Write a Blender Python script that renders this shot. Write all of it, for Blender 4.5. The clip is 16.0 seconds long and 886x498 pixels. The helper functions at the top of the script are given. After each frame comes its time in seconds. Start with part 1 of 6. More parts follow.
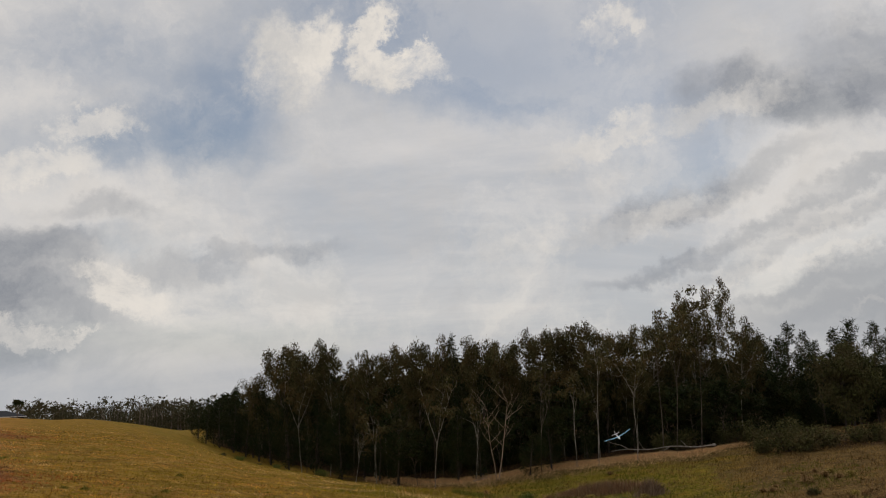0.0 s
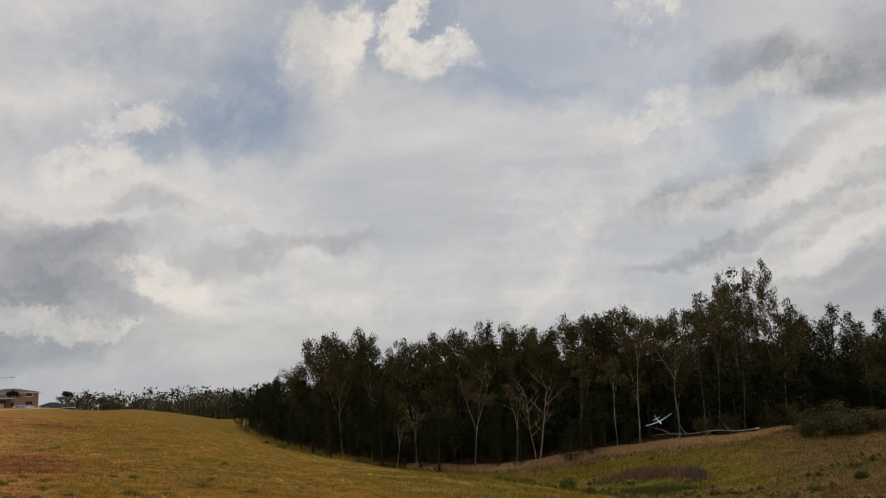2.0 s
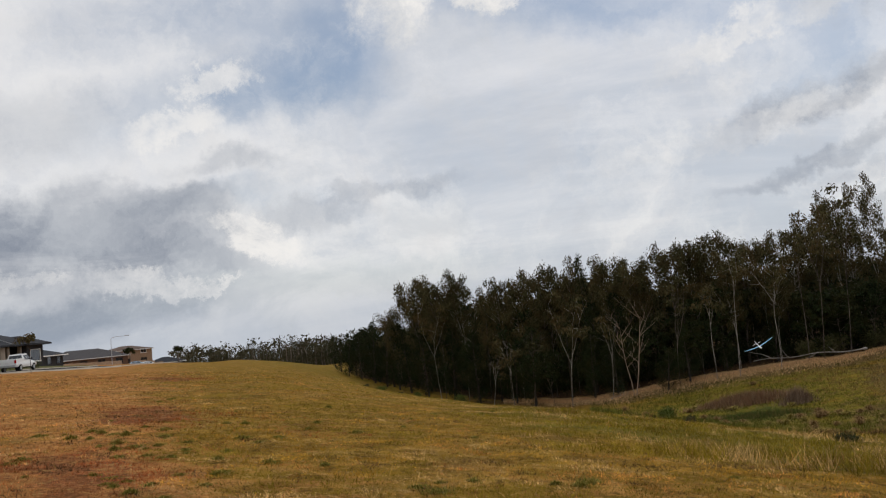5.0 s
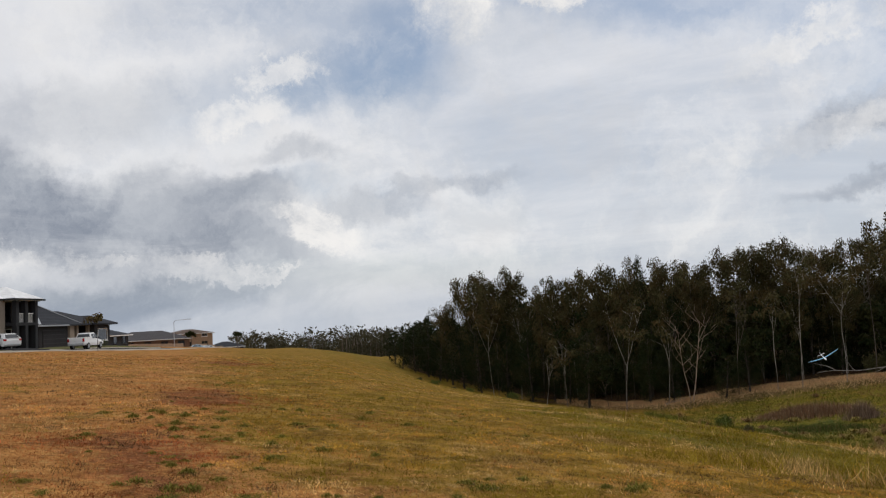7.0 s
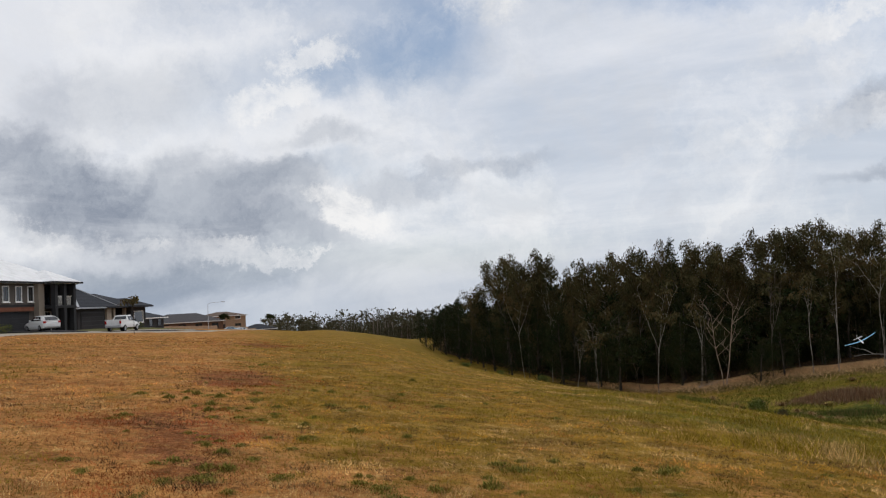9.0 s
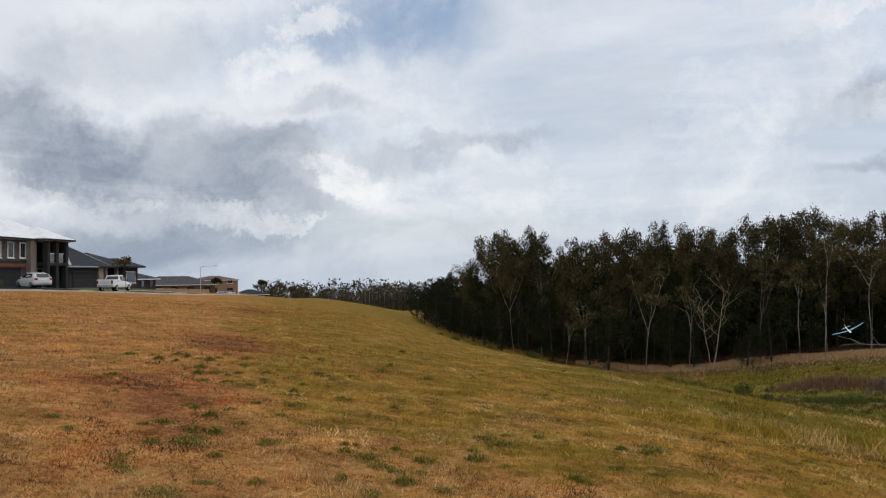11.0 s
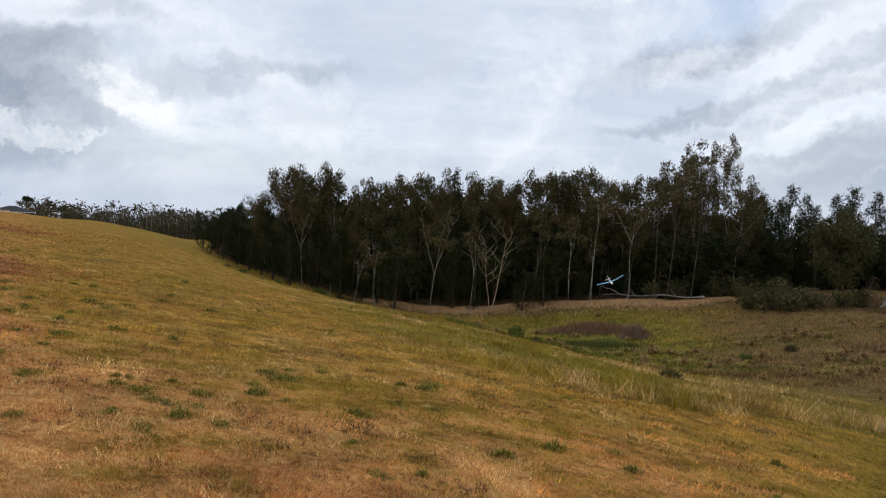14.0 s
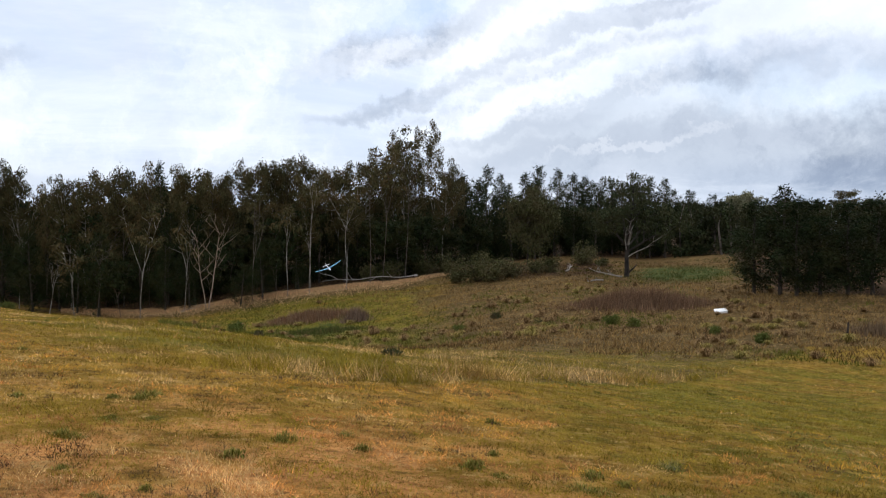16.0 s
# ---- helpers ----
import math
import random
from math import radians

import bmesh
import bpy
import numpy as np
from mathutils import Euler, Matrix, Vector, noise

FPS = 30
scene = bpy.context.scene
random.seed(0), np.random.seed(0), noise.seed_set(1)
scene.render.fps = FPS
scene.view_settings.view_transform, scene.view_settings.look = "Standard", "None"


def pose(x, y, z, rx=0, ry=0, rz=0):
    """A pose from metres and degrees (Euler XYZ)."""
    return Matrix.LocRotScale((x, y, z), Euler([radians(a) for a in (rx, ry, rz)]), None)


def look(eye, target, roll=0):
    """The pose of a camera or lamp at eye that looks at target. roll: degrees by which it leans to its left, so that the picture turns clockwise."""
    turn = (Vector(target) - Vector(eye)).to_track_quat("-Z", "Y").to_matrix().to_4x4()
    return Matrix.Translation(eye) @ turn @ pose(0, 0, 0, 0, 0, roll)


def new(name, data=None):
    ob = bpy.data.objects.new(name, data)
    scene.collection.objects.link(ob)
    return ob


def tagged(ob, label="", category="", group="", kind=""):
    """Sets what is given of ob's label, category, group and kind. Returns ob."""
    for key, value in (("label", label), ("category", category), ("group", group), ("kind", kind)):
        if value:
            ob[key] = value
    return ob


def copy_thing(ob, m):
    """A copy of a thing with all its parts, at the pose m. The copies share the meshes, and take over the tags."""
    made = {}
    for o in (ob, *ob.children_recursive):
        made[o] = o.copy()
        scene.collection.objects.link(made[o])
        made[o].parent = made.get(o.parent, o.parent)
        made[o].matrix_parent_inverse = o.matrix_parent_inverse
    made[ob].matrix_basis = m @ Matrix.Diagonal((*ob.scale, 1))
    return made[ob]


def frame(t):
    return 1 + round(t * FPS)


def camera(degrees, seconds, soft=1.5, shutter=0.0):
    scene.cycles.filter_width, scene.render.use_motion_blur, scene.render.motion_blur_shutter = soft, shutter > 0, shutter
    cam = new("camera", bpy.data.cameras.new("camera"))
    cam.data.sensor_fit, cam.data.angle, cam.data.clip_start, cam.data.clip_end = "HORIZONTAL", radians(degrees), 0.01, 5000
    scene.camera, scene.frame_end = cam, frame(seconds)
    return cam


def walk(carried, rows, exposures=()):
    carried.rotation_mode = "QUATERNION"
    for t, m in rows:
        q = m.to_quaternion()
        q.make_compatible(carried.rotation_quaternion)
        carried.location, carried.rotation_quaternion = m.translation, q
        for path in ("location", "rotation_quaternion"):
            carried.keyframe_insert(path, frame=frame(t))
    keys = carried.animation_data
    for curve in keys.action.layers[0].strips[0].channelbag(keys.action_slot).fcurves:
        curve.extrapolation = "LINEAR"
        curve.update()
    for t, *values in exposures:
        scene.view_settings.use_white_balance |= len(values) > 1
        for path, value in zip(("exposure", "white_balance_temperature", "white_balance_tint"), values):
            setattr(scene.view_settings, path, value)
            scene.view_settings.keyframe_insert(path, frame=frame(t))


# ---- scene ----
# ---------------------------------------------------------------- camera
EYE = 1.65
cam = camera(58.0, 16.0, soft=1.2)
TURNS = [  # seconds, tilt, lean, turn: the head turns where it stands
    (0.0, 9.49, 1.62, 3.47),
    (0.5, 9.33, 1.88, 4.44),
    (1.0, 9.19, 1.92, 5.06),
    (1.5, 8.99, 2.07, 5.47),
    (2.0, 8.67, 2.36, 6.20),
    (2.5, 7.96, 2.46, 6.87),
    (3.0, 6.68, 2.89, 8.10),
    (3.5, 5.52, 3.52, 9.71),
    (4.0, 5.30, 4.47, 10.55),
    (4.5, 4.78, 5.27, 11.58),
    (7.0, 4.78, 3.09, 16.66),
    (7.5, 4.59, 2.87, 17.33),
    (8.0, 4.28, 3.19, 17.92),
    (8.5, 4.05, 3.42, 18.58),
    (11.0, 1.73, 0.75, 18.32),
    (11.5, 1.36, 0.21, 17.28),
    (12.0, 0.73, -0.61, 15.46),
    (12.5, 0.27, -1.47, 12.87),
    (13.0, -0.06, -1.82, 10.34),
    (13.5, -0.47, -2.06, 7.18),
    (14.0, -2.43, -3.25, 3.63),
    (14.5, -2.24, -2.32, 0.08),
    (15.0, -1.93, -1.53, -3.93),
    (15.5, -2.38, -0.43, -9.58),
    (16.0, -2.68, 0.03, -16.65),
]
walk(cam, [(t, pose(0, 0, EYE, 90 + tilt, lean, turn)) for t, tilt, lean, turn in TURNS],
     exposures=[(0.0, -0.30, 7250, 12), (2.0, -0.30, 7250, 12), (3.5, -0.12, 6900, 11), (7.0, -0.03, 6700, 11), (8.5, 0.02, 6600, 11),
                (11.0, 0.03, 6400, 10), (12.5, 0.15, 6350, 10), (13.5, 0.14, 6250, 11), (14.05, 0.20, 6250, 11), (14.45, 0.43, 6250, 11), (16.0, 0.46, 6200, 11)])


def bearing(az, el=0.0):
    """Unit vector at az degrees clockwise from +y and el degrees up."""
    a, e = radians(az), radians(el)
    return Vector((math.sin(a) * math.cos(e), math.cos(a) * math.cos(e), math.sin(e)))


# ---------------------------------------------------------------- sun and sky
SUN_AZ, SUN_EL = 35.0, 52.0
sun_data = bpy.data.lights.new("sun", "SUN")
sun_data.energy, sun_data.angle, sun_data.color = 0.8, radians(14), (1.0, 0.95, 0.88)
sun = new("sun", sun_data)
sun.matrix_world = look(bearing(SUN_AZ, SUN_EL) * 100, (0, 0, 0))

world = bpy.data.worlds.new("sky")
scene.world = world
world.use_nodes = True


class Nodes:
    """Short hand for node trees."""

    def __init__(self, nt):
        self.nt = nt
        nt.nodes.clear()

    def node(self, kind):
        return self.nt.nodes.new(kind)

    def put(self, value, socket):
        if isinstance(value, bpy.types.NodeSocket):
            self.nt.links.new(value, socket)
        else:
            socket.default_value = value

    def math(self, op, a, b=0.0, c=0.0, clamp=False):
        n = self.node("ShaderNodeMath")
        n.operation, n.use_clamp = op, clamp
        for v, s in zip((a, b, c), n.inputs):
            self.put(v, s)
        return n.outputs[0]

    def vec(self, op, a, b=(0, 0, 0), scale=1.0):
        n = self.node("ShaderNodeVectorMath")
        n.operation = op
        self.put(a, n.inputs[0])
        self.put(b, n.inputs[1])
        if op == "SCALE":
            self.put(scale, n.inputs["Scale"])
        return n.outputs["Value"] if op in ("DOT_PRODUCT", "LENGTH") else n.outputs["Vector"]

    def noise(self, vector, scale, detail=4.0, rough=0.55, lac=2.0, distort=0.0, color=False):
        n = self.node("ShaderNodeTexNoise")
        if vector is not None:
            self.put(vector, n.inputs["Vector"])
        for k, v in (("Scale", scale), ("Detail", detail), ("Roughness", rough), ("Lacunarity", lac), ("Distortion", distort)):
            self.put(v, n.inputs[k])
        return n.outputs["Color" if color else "Fac"]

    def band(self, value, lo, hi, to_lo=0.0, to_hi=1.0, smooth=True):
        n = self.node("ShaderNodeMapRange")
        n.interpolation_type = "SMOOTHSTEP" if smooth else "LINEAR"
        for v, s in zip((value, lo, hi, to_lo, to_hi), n.inputs):
            self.put(v, s)
        return n.outputs[0]

    def mix(self, fac, a, b, blend="MIX"):
        n = self.node("ShaderNodeMix")
        n.data_type, n.blend_type = "RGBA", blend
        for v, s in ((fac, n.inputs[0]), (a, n.inputs[6]), (b, n.inputs[7])):
            self.put((*v, 1) if isinstance(v, tuple) and len(v) == 3 else v, s)
        return n.outputs[2]


def build_sky():
    t = Nodes(world.node_tree)
    d = t.node("ShaderNodeTexCoord").outputs["Generated"]
    xyz = t.node("ShaderNodeSeparateXYZ")
    t.put(d, xyz.inputs[0])
    up = t.math("MAXIMUM", xyz.outputs[2], 0.0)
    # clouds lie on a high sheet, so they flatten towards the horizon
    lift = t.math("ADD", up, 0.30)
    sheet = t.node("ShaderNodeCombineXYZ")
    t.put(t.math("DIVIDE", xyz.outputs[0], lift), sheet.inputs[0])
    t.put(t.math("DIVIDE", xyz.outputs[1], lift), sheet.inputs[1])
    sheet = sheet.outputs[0]
    turned = t.node("ShaderNodeMapping")
    t.put(sheet, turned.inputs["Vector"])
    turned.inputs["Rotation"].default_value = (0, 0, radians(35))
    turned.inputs["Scale"].default_value = (0.75, 1.7, 1.0)
    streaks = t.noise(turned.outputs[0], 0.55, 8.0, 0.60, 2.1, 0.9)
    puffs = t.noise(sheet, 1.3, 9.0, 0.62, 2.1, 0.6)
    fine = t.noise(d, 12.0, 8.0, 0.68, 2.1, 0.4)
    warp = t.vec("SUBTRACT", t.noise(d, 4.0, 8.0, 0.66, color=True), (0.5, 0.5, 0.5))
    bent = t.vec("ADD", d, t.vec("SCALE", warp, scale=0.20))
    ragged = t.vec("ADD", d, t.vec("SCALE", t.vec("SUBTRACT", t.noise(d, 13.0, 9.0, 0.72, color=True), (0.5, 0.5, 0.5)), scale=0.13))

    def patch(az, el, wide, high, lean=0.0, where=bent, soft=0.9):
        """A soft-edged cloud or gap in that direction, in degrees."""
        c = bearing(az, el)
        side = Vector((math.cos(radians(az)), -math.sin(radians(az)), 0))
        rise = side.cross(c)
        a = radians(lean)
        e1 = (side * math.cos(a) + rise * math.sin(a)) / math.sin(radians(wide))
        e2 = (rise * math.cos(a) - side * math.sin(a)) / math.sin(radians(high))
        u, v = t.vec("DOT_PRODUCT", where, tuple(e1)), t.math("SUBTRACT", t.vec("DOT_PRODUCT", where, tuple(e2)), c.dot(e2))
        r = t.math("SQRT", t.math("ADD", t.math("MULTIPLY", u, u), t.math("MULTIPLY", v, v)))
        r = t.math("ADD", r, t.math("LESS_THAN", t.vec("DOT_PRODUCT", d, tuple(c)), 0.3))
        return t.band(r, 1.0 + soft / 2, 1.0 - soft / 2)

    sky = t.node("ShaderNodeTexSky")
    sky.sky_type, sky.sun_disc = "NISHITA", False
    sky.sun_elevation, sky.sun_rotation = radians(SUN_EL), radians(SUN_AZ)
    blue = t.vec("SCALE", sky.outputs[0], scale=0.10)
    # high white sheet over blue
    blotch = t.noise(bent, 3.2, 9.0, 0.62, 2.1, 0.3)
    veil = t.mix(t.band(streaks, 0.34, 0.62), (0.54, 0.60, 0.69), (0.78, 0.805, 0.85))
    veil = t.mix(t.band(blotch, 0.44, 0.62, 0.0, 0.75), veil, (0.90, 0.91, 0.92))
    veil = t.mix(t.band(puffs, 0.50, 0.66, 0.0, 0.45), veil, (0.54, 0.585, 0.645))
    veil = t.mix(t.band(fine, 0.42, 0.70, 0.0, 0.22), veil, (0.56, 0.58, 0.61))
    grey = t.mix(t.band(blotch, 0.38, 0.60), (0.19, 0.23, 0.305), (0.43, 0.475, 0.54))
    c = t.mix(t.band(fine, 0.3, 0.8, 0.88, 1.0), blue, veil)
    # blue gaps
    for az, el, wide, high, lean, amount in BLUE_GAPS:
        f = t.math("MULTIPLY", patch(az, el, wide, high, lean, soft=1.4), t.band(blotch, 0.62, 0.42, 0.55, 1.0))
        c = t.mix(t.math("MULTIPLY", f, amount), c, t.mix(0.35, blue, (0.24, 0.345, 0.49)))
    # grey banks
    for az, el, wide, high, lean, amount in GREY_BANKS:
        f = t.math("MULTIPLY", patch(az, el, wide, high, lean, soft=1.25), t.band(puffs, 0.35, 0.5, 0.55, 1.0))
        c = t.mix(t.math("MULTIPLY", f, amount), c, grey)
    # bright puffs
    for az, el, wide, high, lean, amount in WHITE_PUFFS:
        f = t.math("MULTIPLY", patch(az, el, wide, high, lean, ragged, 0.8), t.band(fine, 0.34, 0.54, 0.3, 1.0))
        c = t.mix(t.math("MULTIPLY", f, amount), c, t.mix(t.band(blotch, 0.40, 0.60), (0.66, 0.69, 0.73), (0.93, 0.93, 0.92)))
    # haze at the skyline
    c = t.mix(t.band(up, 0.09, 0.0, 0.0, 0.5), c, (0.40, 0.475, 0.585))
    out, bg = t.node("ShaderNodeOutputWorld"), t.node("ShaderNodeBackground")
    t.put(c, bg.inputs[0])
    bg.inputs[1].default_value = 1.0
    t.put(bg.outputs[0], out.inputs[0])


BLUE_GAPS = [  # bearing, elevation, half width, half height, lean, amount
    (-1, 24.5, 11, 4.5, -6, 1.0), (5, 20, 11, 3.0, -12, 0.75), (-19, 19.5, 4.5, 4.0, 35, 0.9), (-26, 17, 5, 2.2, 20, 0.7), (-32, 15, 6, 2.5, 25, 0.5),
    (-30, 22, 8, 2.5, 10, 0.4), (16, 15, 6, 1.5, 15, 0.5), (-20, 3.6, 10, 1.2, 0, 0.45), (-25, 9.5, 4, 1.0, 5, 0.4), (38, 3.0, 9, 1.0, 0, 0.5), (36, 6.5, 14, 2.6, 2, 0.5), (-38, 2.0, 12, 1.2, 0, 0.55)]
GREY_BANKS = [
    (21.5, 18.0, 6, 1.9, -10, 1.0), (28, 20, 5, 2.4, -10, 0.8), (13, 12.4, 5.5, 1.1, 12, 0.6), (19, 13.2, 5, 0.9, 14, 0.5),
    (16, 8.4, 8, 0.7, 14, 0.55), (24, 9.0, 9, 0.8, 16, 0.6), (28, 6.6, 10, 0.7, 12, 0.65), (24, 5.2, 7, 0.5, 8, 0.6), (26, 11.4, 9, 0.5, 17, 0.6), (29, 13.2, 7, 0.5, 18, 0.5),
    (-43, 8.2, 9, 2.4, -18, 0.75), (-36, 6.4, 10, 1.9, -9, 0.7), (-34, 5.2, 6, 0.8, -6, 0.65), (-28, 6.9, 4, 0.8, -8, 0.7), (-31, 8.0, 4, 1.3, 10, 0.7), (-27, 11.5, 4, 0.8, 10, 0.5), (-46, 10.5, 5, 1.5, -15, 0.5),
    (-22, 8.2, 3.4, 1.0, 15, 0.5), (-15, 10, 5, 0.7, 5, 0.4), (35, 5.2, 12, 1.2, 3, 0.6), (38, 8.6, 10, 1.6, 6, 0.4), (42, 1.8, 16, 2.6, 0, 1.0), (22, 2.6, 10, 1.4, 4, 0.6), (33, 4.4, 13, 1.0, 3, 0.8), (28, 3.6, 8, 0.7, 2, 0.6), (-42, 1.8, 13, 2.4, 0, 0.85), (-36, 8.8, 8, 1.3, -5, 0.6), (-30, 5.0, 5, 0.8, -5, 0.6), (-40, 14, 6, 2, 15, 0.4)]
WHITE_PUFFS = [
    (-14.8, 22.4, 2.6, 2.6, 40, 1.0), (-12.4, 23.6, 2.2, 1.5, 50, 1.0), (-8.2, 24.3, 1.1, 2.0, -35, 1.0), (-8.6, 22.2, 1.6, 0.9, 10, 0.95), (-5.4, 22.0, 2.6, 1.1, 18, 1.0), (-4.2, 23.0, 1.0, 0.9, 0, 0.9),
    (9.6, 24.2, 1.6, 1.0, 25, 0.7), (9.2, 22.6, 0.8, 0.6, 0, 0.6), (-27.5, 17.5, 2.2, 0.9, 20, 0.6), (-30.5, 14.6, 3.0, 1.1, 15, 0.6),
    (-32.6, 3.9, 3.6, 0.7, 5, 0.6), (-29.2, 3.6, 2.0, 0.45, 8, 0.65), (-46.5, 5.6, 3.2, 0.9, -35, 0.6), (-40, 4.6, 2.4, 0.5, -10, 0.4), (-24.5, 6.4, 3.2, 1.1, -25, 0.8),
    (9, 10.4, 8, 0.9, 9, 0.4), (20, 7.2, 7, 0.4, 14, 0.3), (26, 7.9, 7, 0.35, 15, 0.15), (25, 10.2, 8, 0.35, 17, 0.18), (30, 4.9, 6, 0.4, 6, 0.2), (12, 17.2, 8, 1.1, 12, 0.6)]
build_sky()


# ---------------------------------------------------------------- materials
def material(name, build, rough=0.8, metal=0.0, spec=0.3):
    """A principled material; build(nodes) returns a colour and, if wanted, a height for the bump with its distance."""
    m = bpy.data.materials.new(name)
    m.use_nodes = True
    t = Nodes(m.node_tree)
    out, b = t.node("ShaderNodeOutputMaterial"), t.node("ShaderNodeBsdfPrincipled")
    made = build(t)
    colour, height, depth = made if isinstance(made, tuple) else (made, None, 0)
    t.put(colour, b.inputs["Base Color"])
    t.put(rough, b.inputs["Roughness"])
    b.inputs["Metallic"].default_value = metal
    b.inputs["Specular IOR Level"].default_value = spec
    if height is not None:
        n = t.node("ShaderNodeBump")
        t.put(height, n.inputs["Height"])
        n.inputs["Distance"].default_value = depth
        t.put(n.outputs[0], b.inputs["Normal"])
    t.put(b.outputs[0], out.inputs[0])
    return m


def here(t):
    return t.node("ShaderNodeNewGeometry").outputs["Position"]


def local(t):
    return t.node("ShaderNodeTexCoord").outputs["Object"]


def attr(t, name):
    n = t.node("ShaderNodeAttribute")
    n.attribute_name = name
    return n


def plain(name, rgb, rough=0.6, metal=0.0, spread=0.12, scale=3.0, bump=0.0, spec=0.2):
    """A painted or plain surface with faint dirt at two scales."""
    def build(t):
        p = local(t)
        f = t.math("ADD", t.math("MULTIPLY", t.noise(p, scale, 5), 0.6), t.math("MULTIPLY", t.noise(p, scale * 14, 3), 0.4))
        lo, hi = tuple(c * (1 - spread) for c in rgb), tuple(min(1, c * (1 + spread)) for c in rgb)
        return t.mix(t.band(f, 0.3, 0.7), lo, hi), t.noise(p, scale * 20, 3), bump
    return material(name, build, rough, metal, spec)


def ground_look(t):
    p = here(t)
    big, mid, small, tiny = t.noise(p, 0.07, 5, 0.6), t.noise(p, 0.35, 5, 0.62), t.noise(p, 1.6, 5, 0.65), t.noise(p, 14, 4, 0.7)
    stretch = t.node("ShaderNodeMapping")
    t.put(p, stretch.inputs["Vector"])
    stretch.inputs["Rotation"].default_value = (0, 0, radians(-38))
    stretch.inputs["Scale"].default_value = (1.6, 0.25, 1)
    swath = t.noise(stretch.outputs[0], 0.5, 4, 0.6)
    z = t.node("ShaderNodeSeparateColor")
    t.put(attr(t, "zone").outputs["Color"], z.inputs[0])
    z2 = t.node("ShaderNodeSeparateColor")
    t.put(attr(t, "cover").outputs["Color"], z2.inputs[0])
    dry, green, rust = z.outputs[0], z.outputs[1], z.outputs[2]
    tan, litter_shade, marsh_shade = z2.outputs[0], z2.outputs[1], z2.outputs[2]
    wob = t.math("ADD", t.math("MULTIPLY", t.math("SUBTRACT", mid, 0.5), 1.8), t.math("MULTIPLY", t.math("SUBTRACT", small, 0.5), 1.5))
    base = t.mix(t.band(small, 0.3, 0.7), (0.18, 0.105, 0.016), (0.31, 0.178, 0.034))
    base = t.mix(t.band(swath, 0.40, 0.62, 0, 0.22), base, (0.205, 0.140, 0.013))
    straw = t.mix(t.band(tiny, 0.3, 0.7), (0.30, 0.125, 0.036), (0.51, 0.255, 0.088))
    c = t.mix(t.band(t.math("ADD", dry, wob), 0.25, 0.85), base, straw)
    leaf = t.mix(t.band(tiny, 0.3, 0.7), (0.085, 0.082, 0.008), (0.165, 0.140, 0.017))
    c = t.mix(t.band(t.math("ADD", green, wob), 0.30, 0.85, 0, 0.9), c, leaf)
    earth = t.mix(t.band(tiny, 0.35, 0.65), (0.14, 0.045, 0.017), (0.28, 0.110, 0.050))
    c = t.mix(t.band(t.math("ADD", rust, wob), 0.35, 0.85, 0, 0.85), c, earth)
    c = t.mix(t.band(t.math("ADD", tan, t.math("MULTIPLY", wob, 0.7)), 0.3, 0.8, 0, 0.9), c, t.mix(t.band(small, 0.3, 0.7), (0.070, 0.045, 0.019), (0.150, 0.098, 0.046)))
    # marsh green, which also paints the shaded grass behind the spreading gum
    c = t.mix(t.band(t.math("ADD", marsh_shade, t.math("MULTIPLY", wob, 0.6)), 0.35, 0.8, 0, 0.9), c, t.mix(tiny, (0.028, 0.052, 0.012), (0.06, 0.095, 0.024)))
    # leaf litter in the wood; the same brown paints shade under overhanging trees
    c = t.mix(t.band(t.math("ADD", litter_shade, t.math("MULTIPLY", wob, 0.3)), 0.4, 0.8), c, t.mix(small, (0.030, 0.018, 0.011), (0.075, 0.042, 0.024)))
    patchy = t.noise(p, 1.1, 6, 0.72)
    c = t.mix(1.0, c, t.mix(t.band(patchy, 0.36, 0.64), (0.74, 0.72, 0.70), (1.25, 1.24, 1.18)), "MULTIPLY")
    speck = t.noise(p, 5.0, 5, 0.7)
    c = t.mix(t.band(speck, 0.54, 0.66, 0, 0.7), c, (0.42, 0.265, 0.095))
    # dark specks paint the small shadows between grass clumps
    c = t.mix(t.band(speck, 0.45, 0.35, 0, 0.6), c, (0.050, 0.028, 0.010))
    h = t.math("ADD", t.math("MULTIPLY", small, 0.7), t.math("MULTIPLY", tiny, 0.45))
    return c, h, 0.14


GROUND = material("meadow_ground", ground_look, 0.95, spec=0.03)


def blade_look(t):
    c = attr(t, "tint").outputs["Color"]
    i = t.node("ShaderNodeNewGeometry").outputs["Random Per Island"]
    return t.mix(1.0, c, t.mix(i, (0.62, 0.62, 0.62), (1.3, 1.25, 1.15)), "MULTIPLY")


BLADES = material("grass_blades", blade_look, 0.9, spec=0.04)


def leaves(name, dark, light, warm):
    def build(t):
        g = t.node("ShaderNodeNewGeometry")
        o = t.node("ShaderNodeObjectInfo").outputs["Random"]
        c = t.mix(g.outputs["Random Per Island"], dark, light)
        c = t.mix(t.band(t.noise(local(t), 0.55, 3), 0.42, 0.62, 0, 0.8), c, warm)
        return t.mix(1.0, c, t.mix(o, (0.75, 0.78, 0.72), (1.25, 1.2, 1.15)), "MULTIPLY")
    return material(name, build, 0.85, spec=0.08)


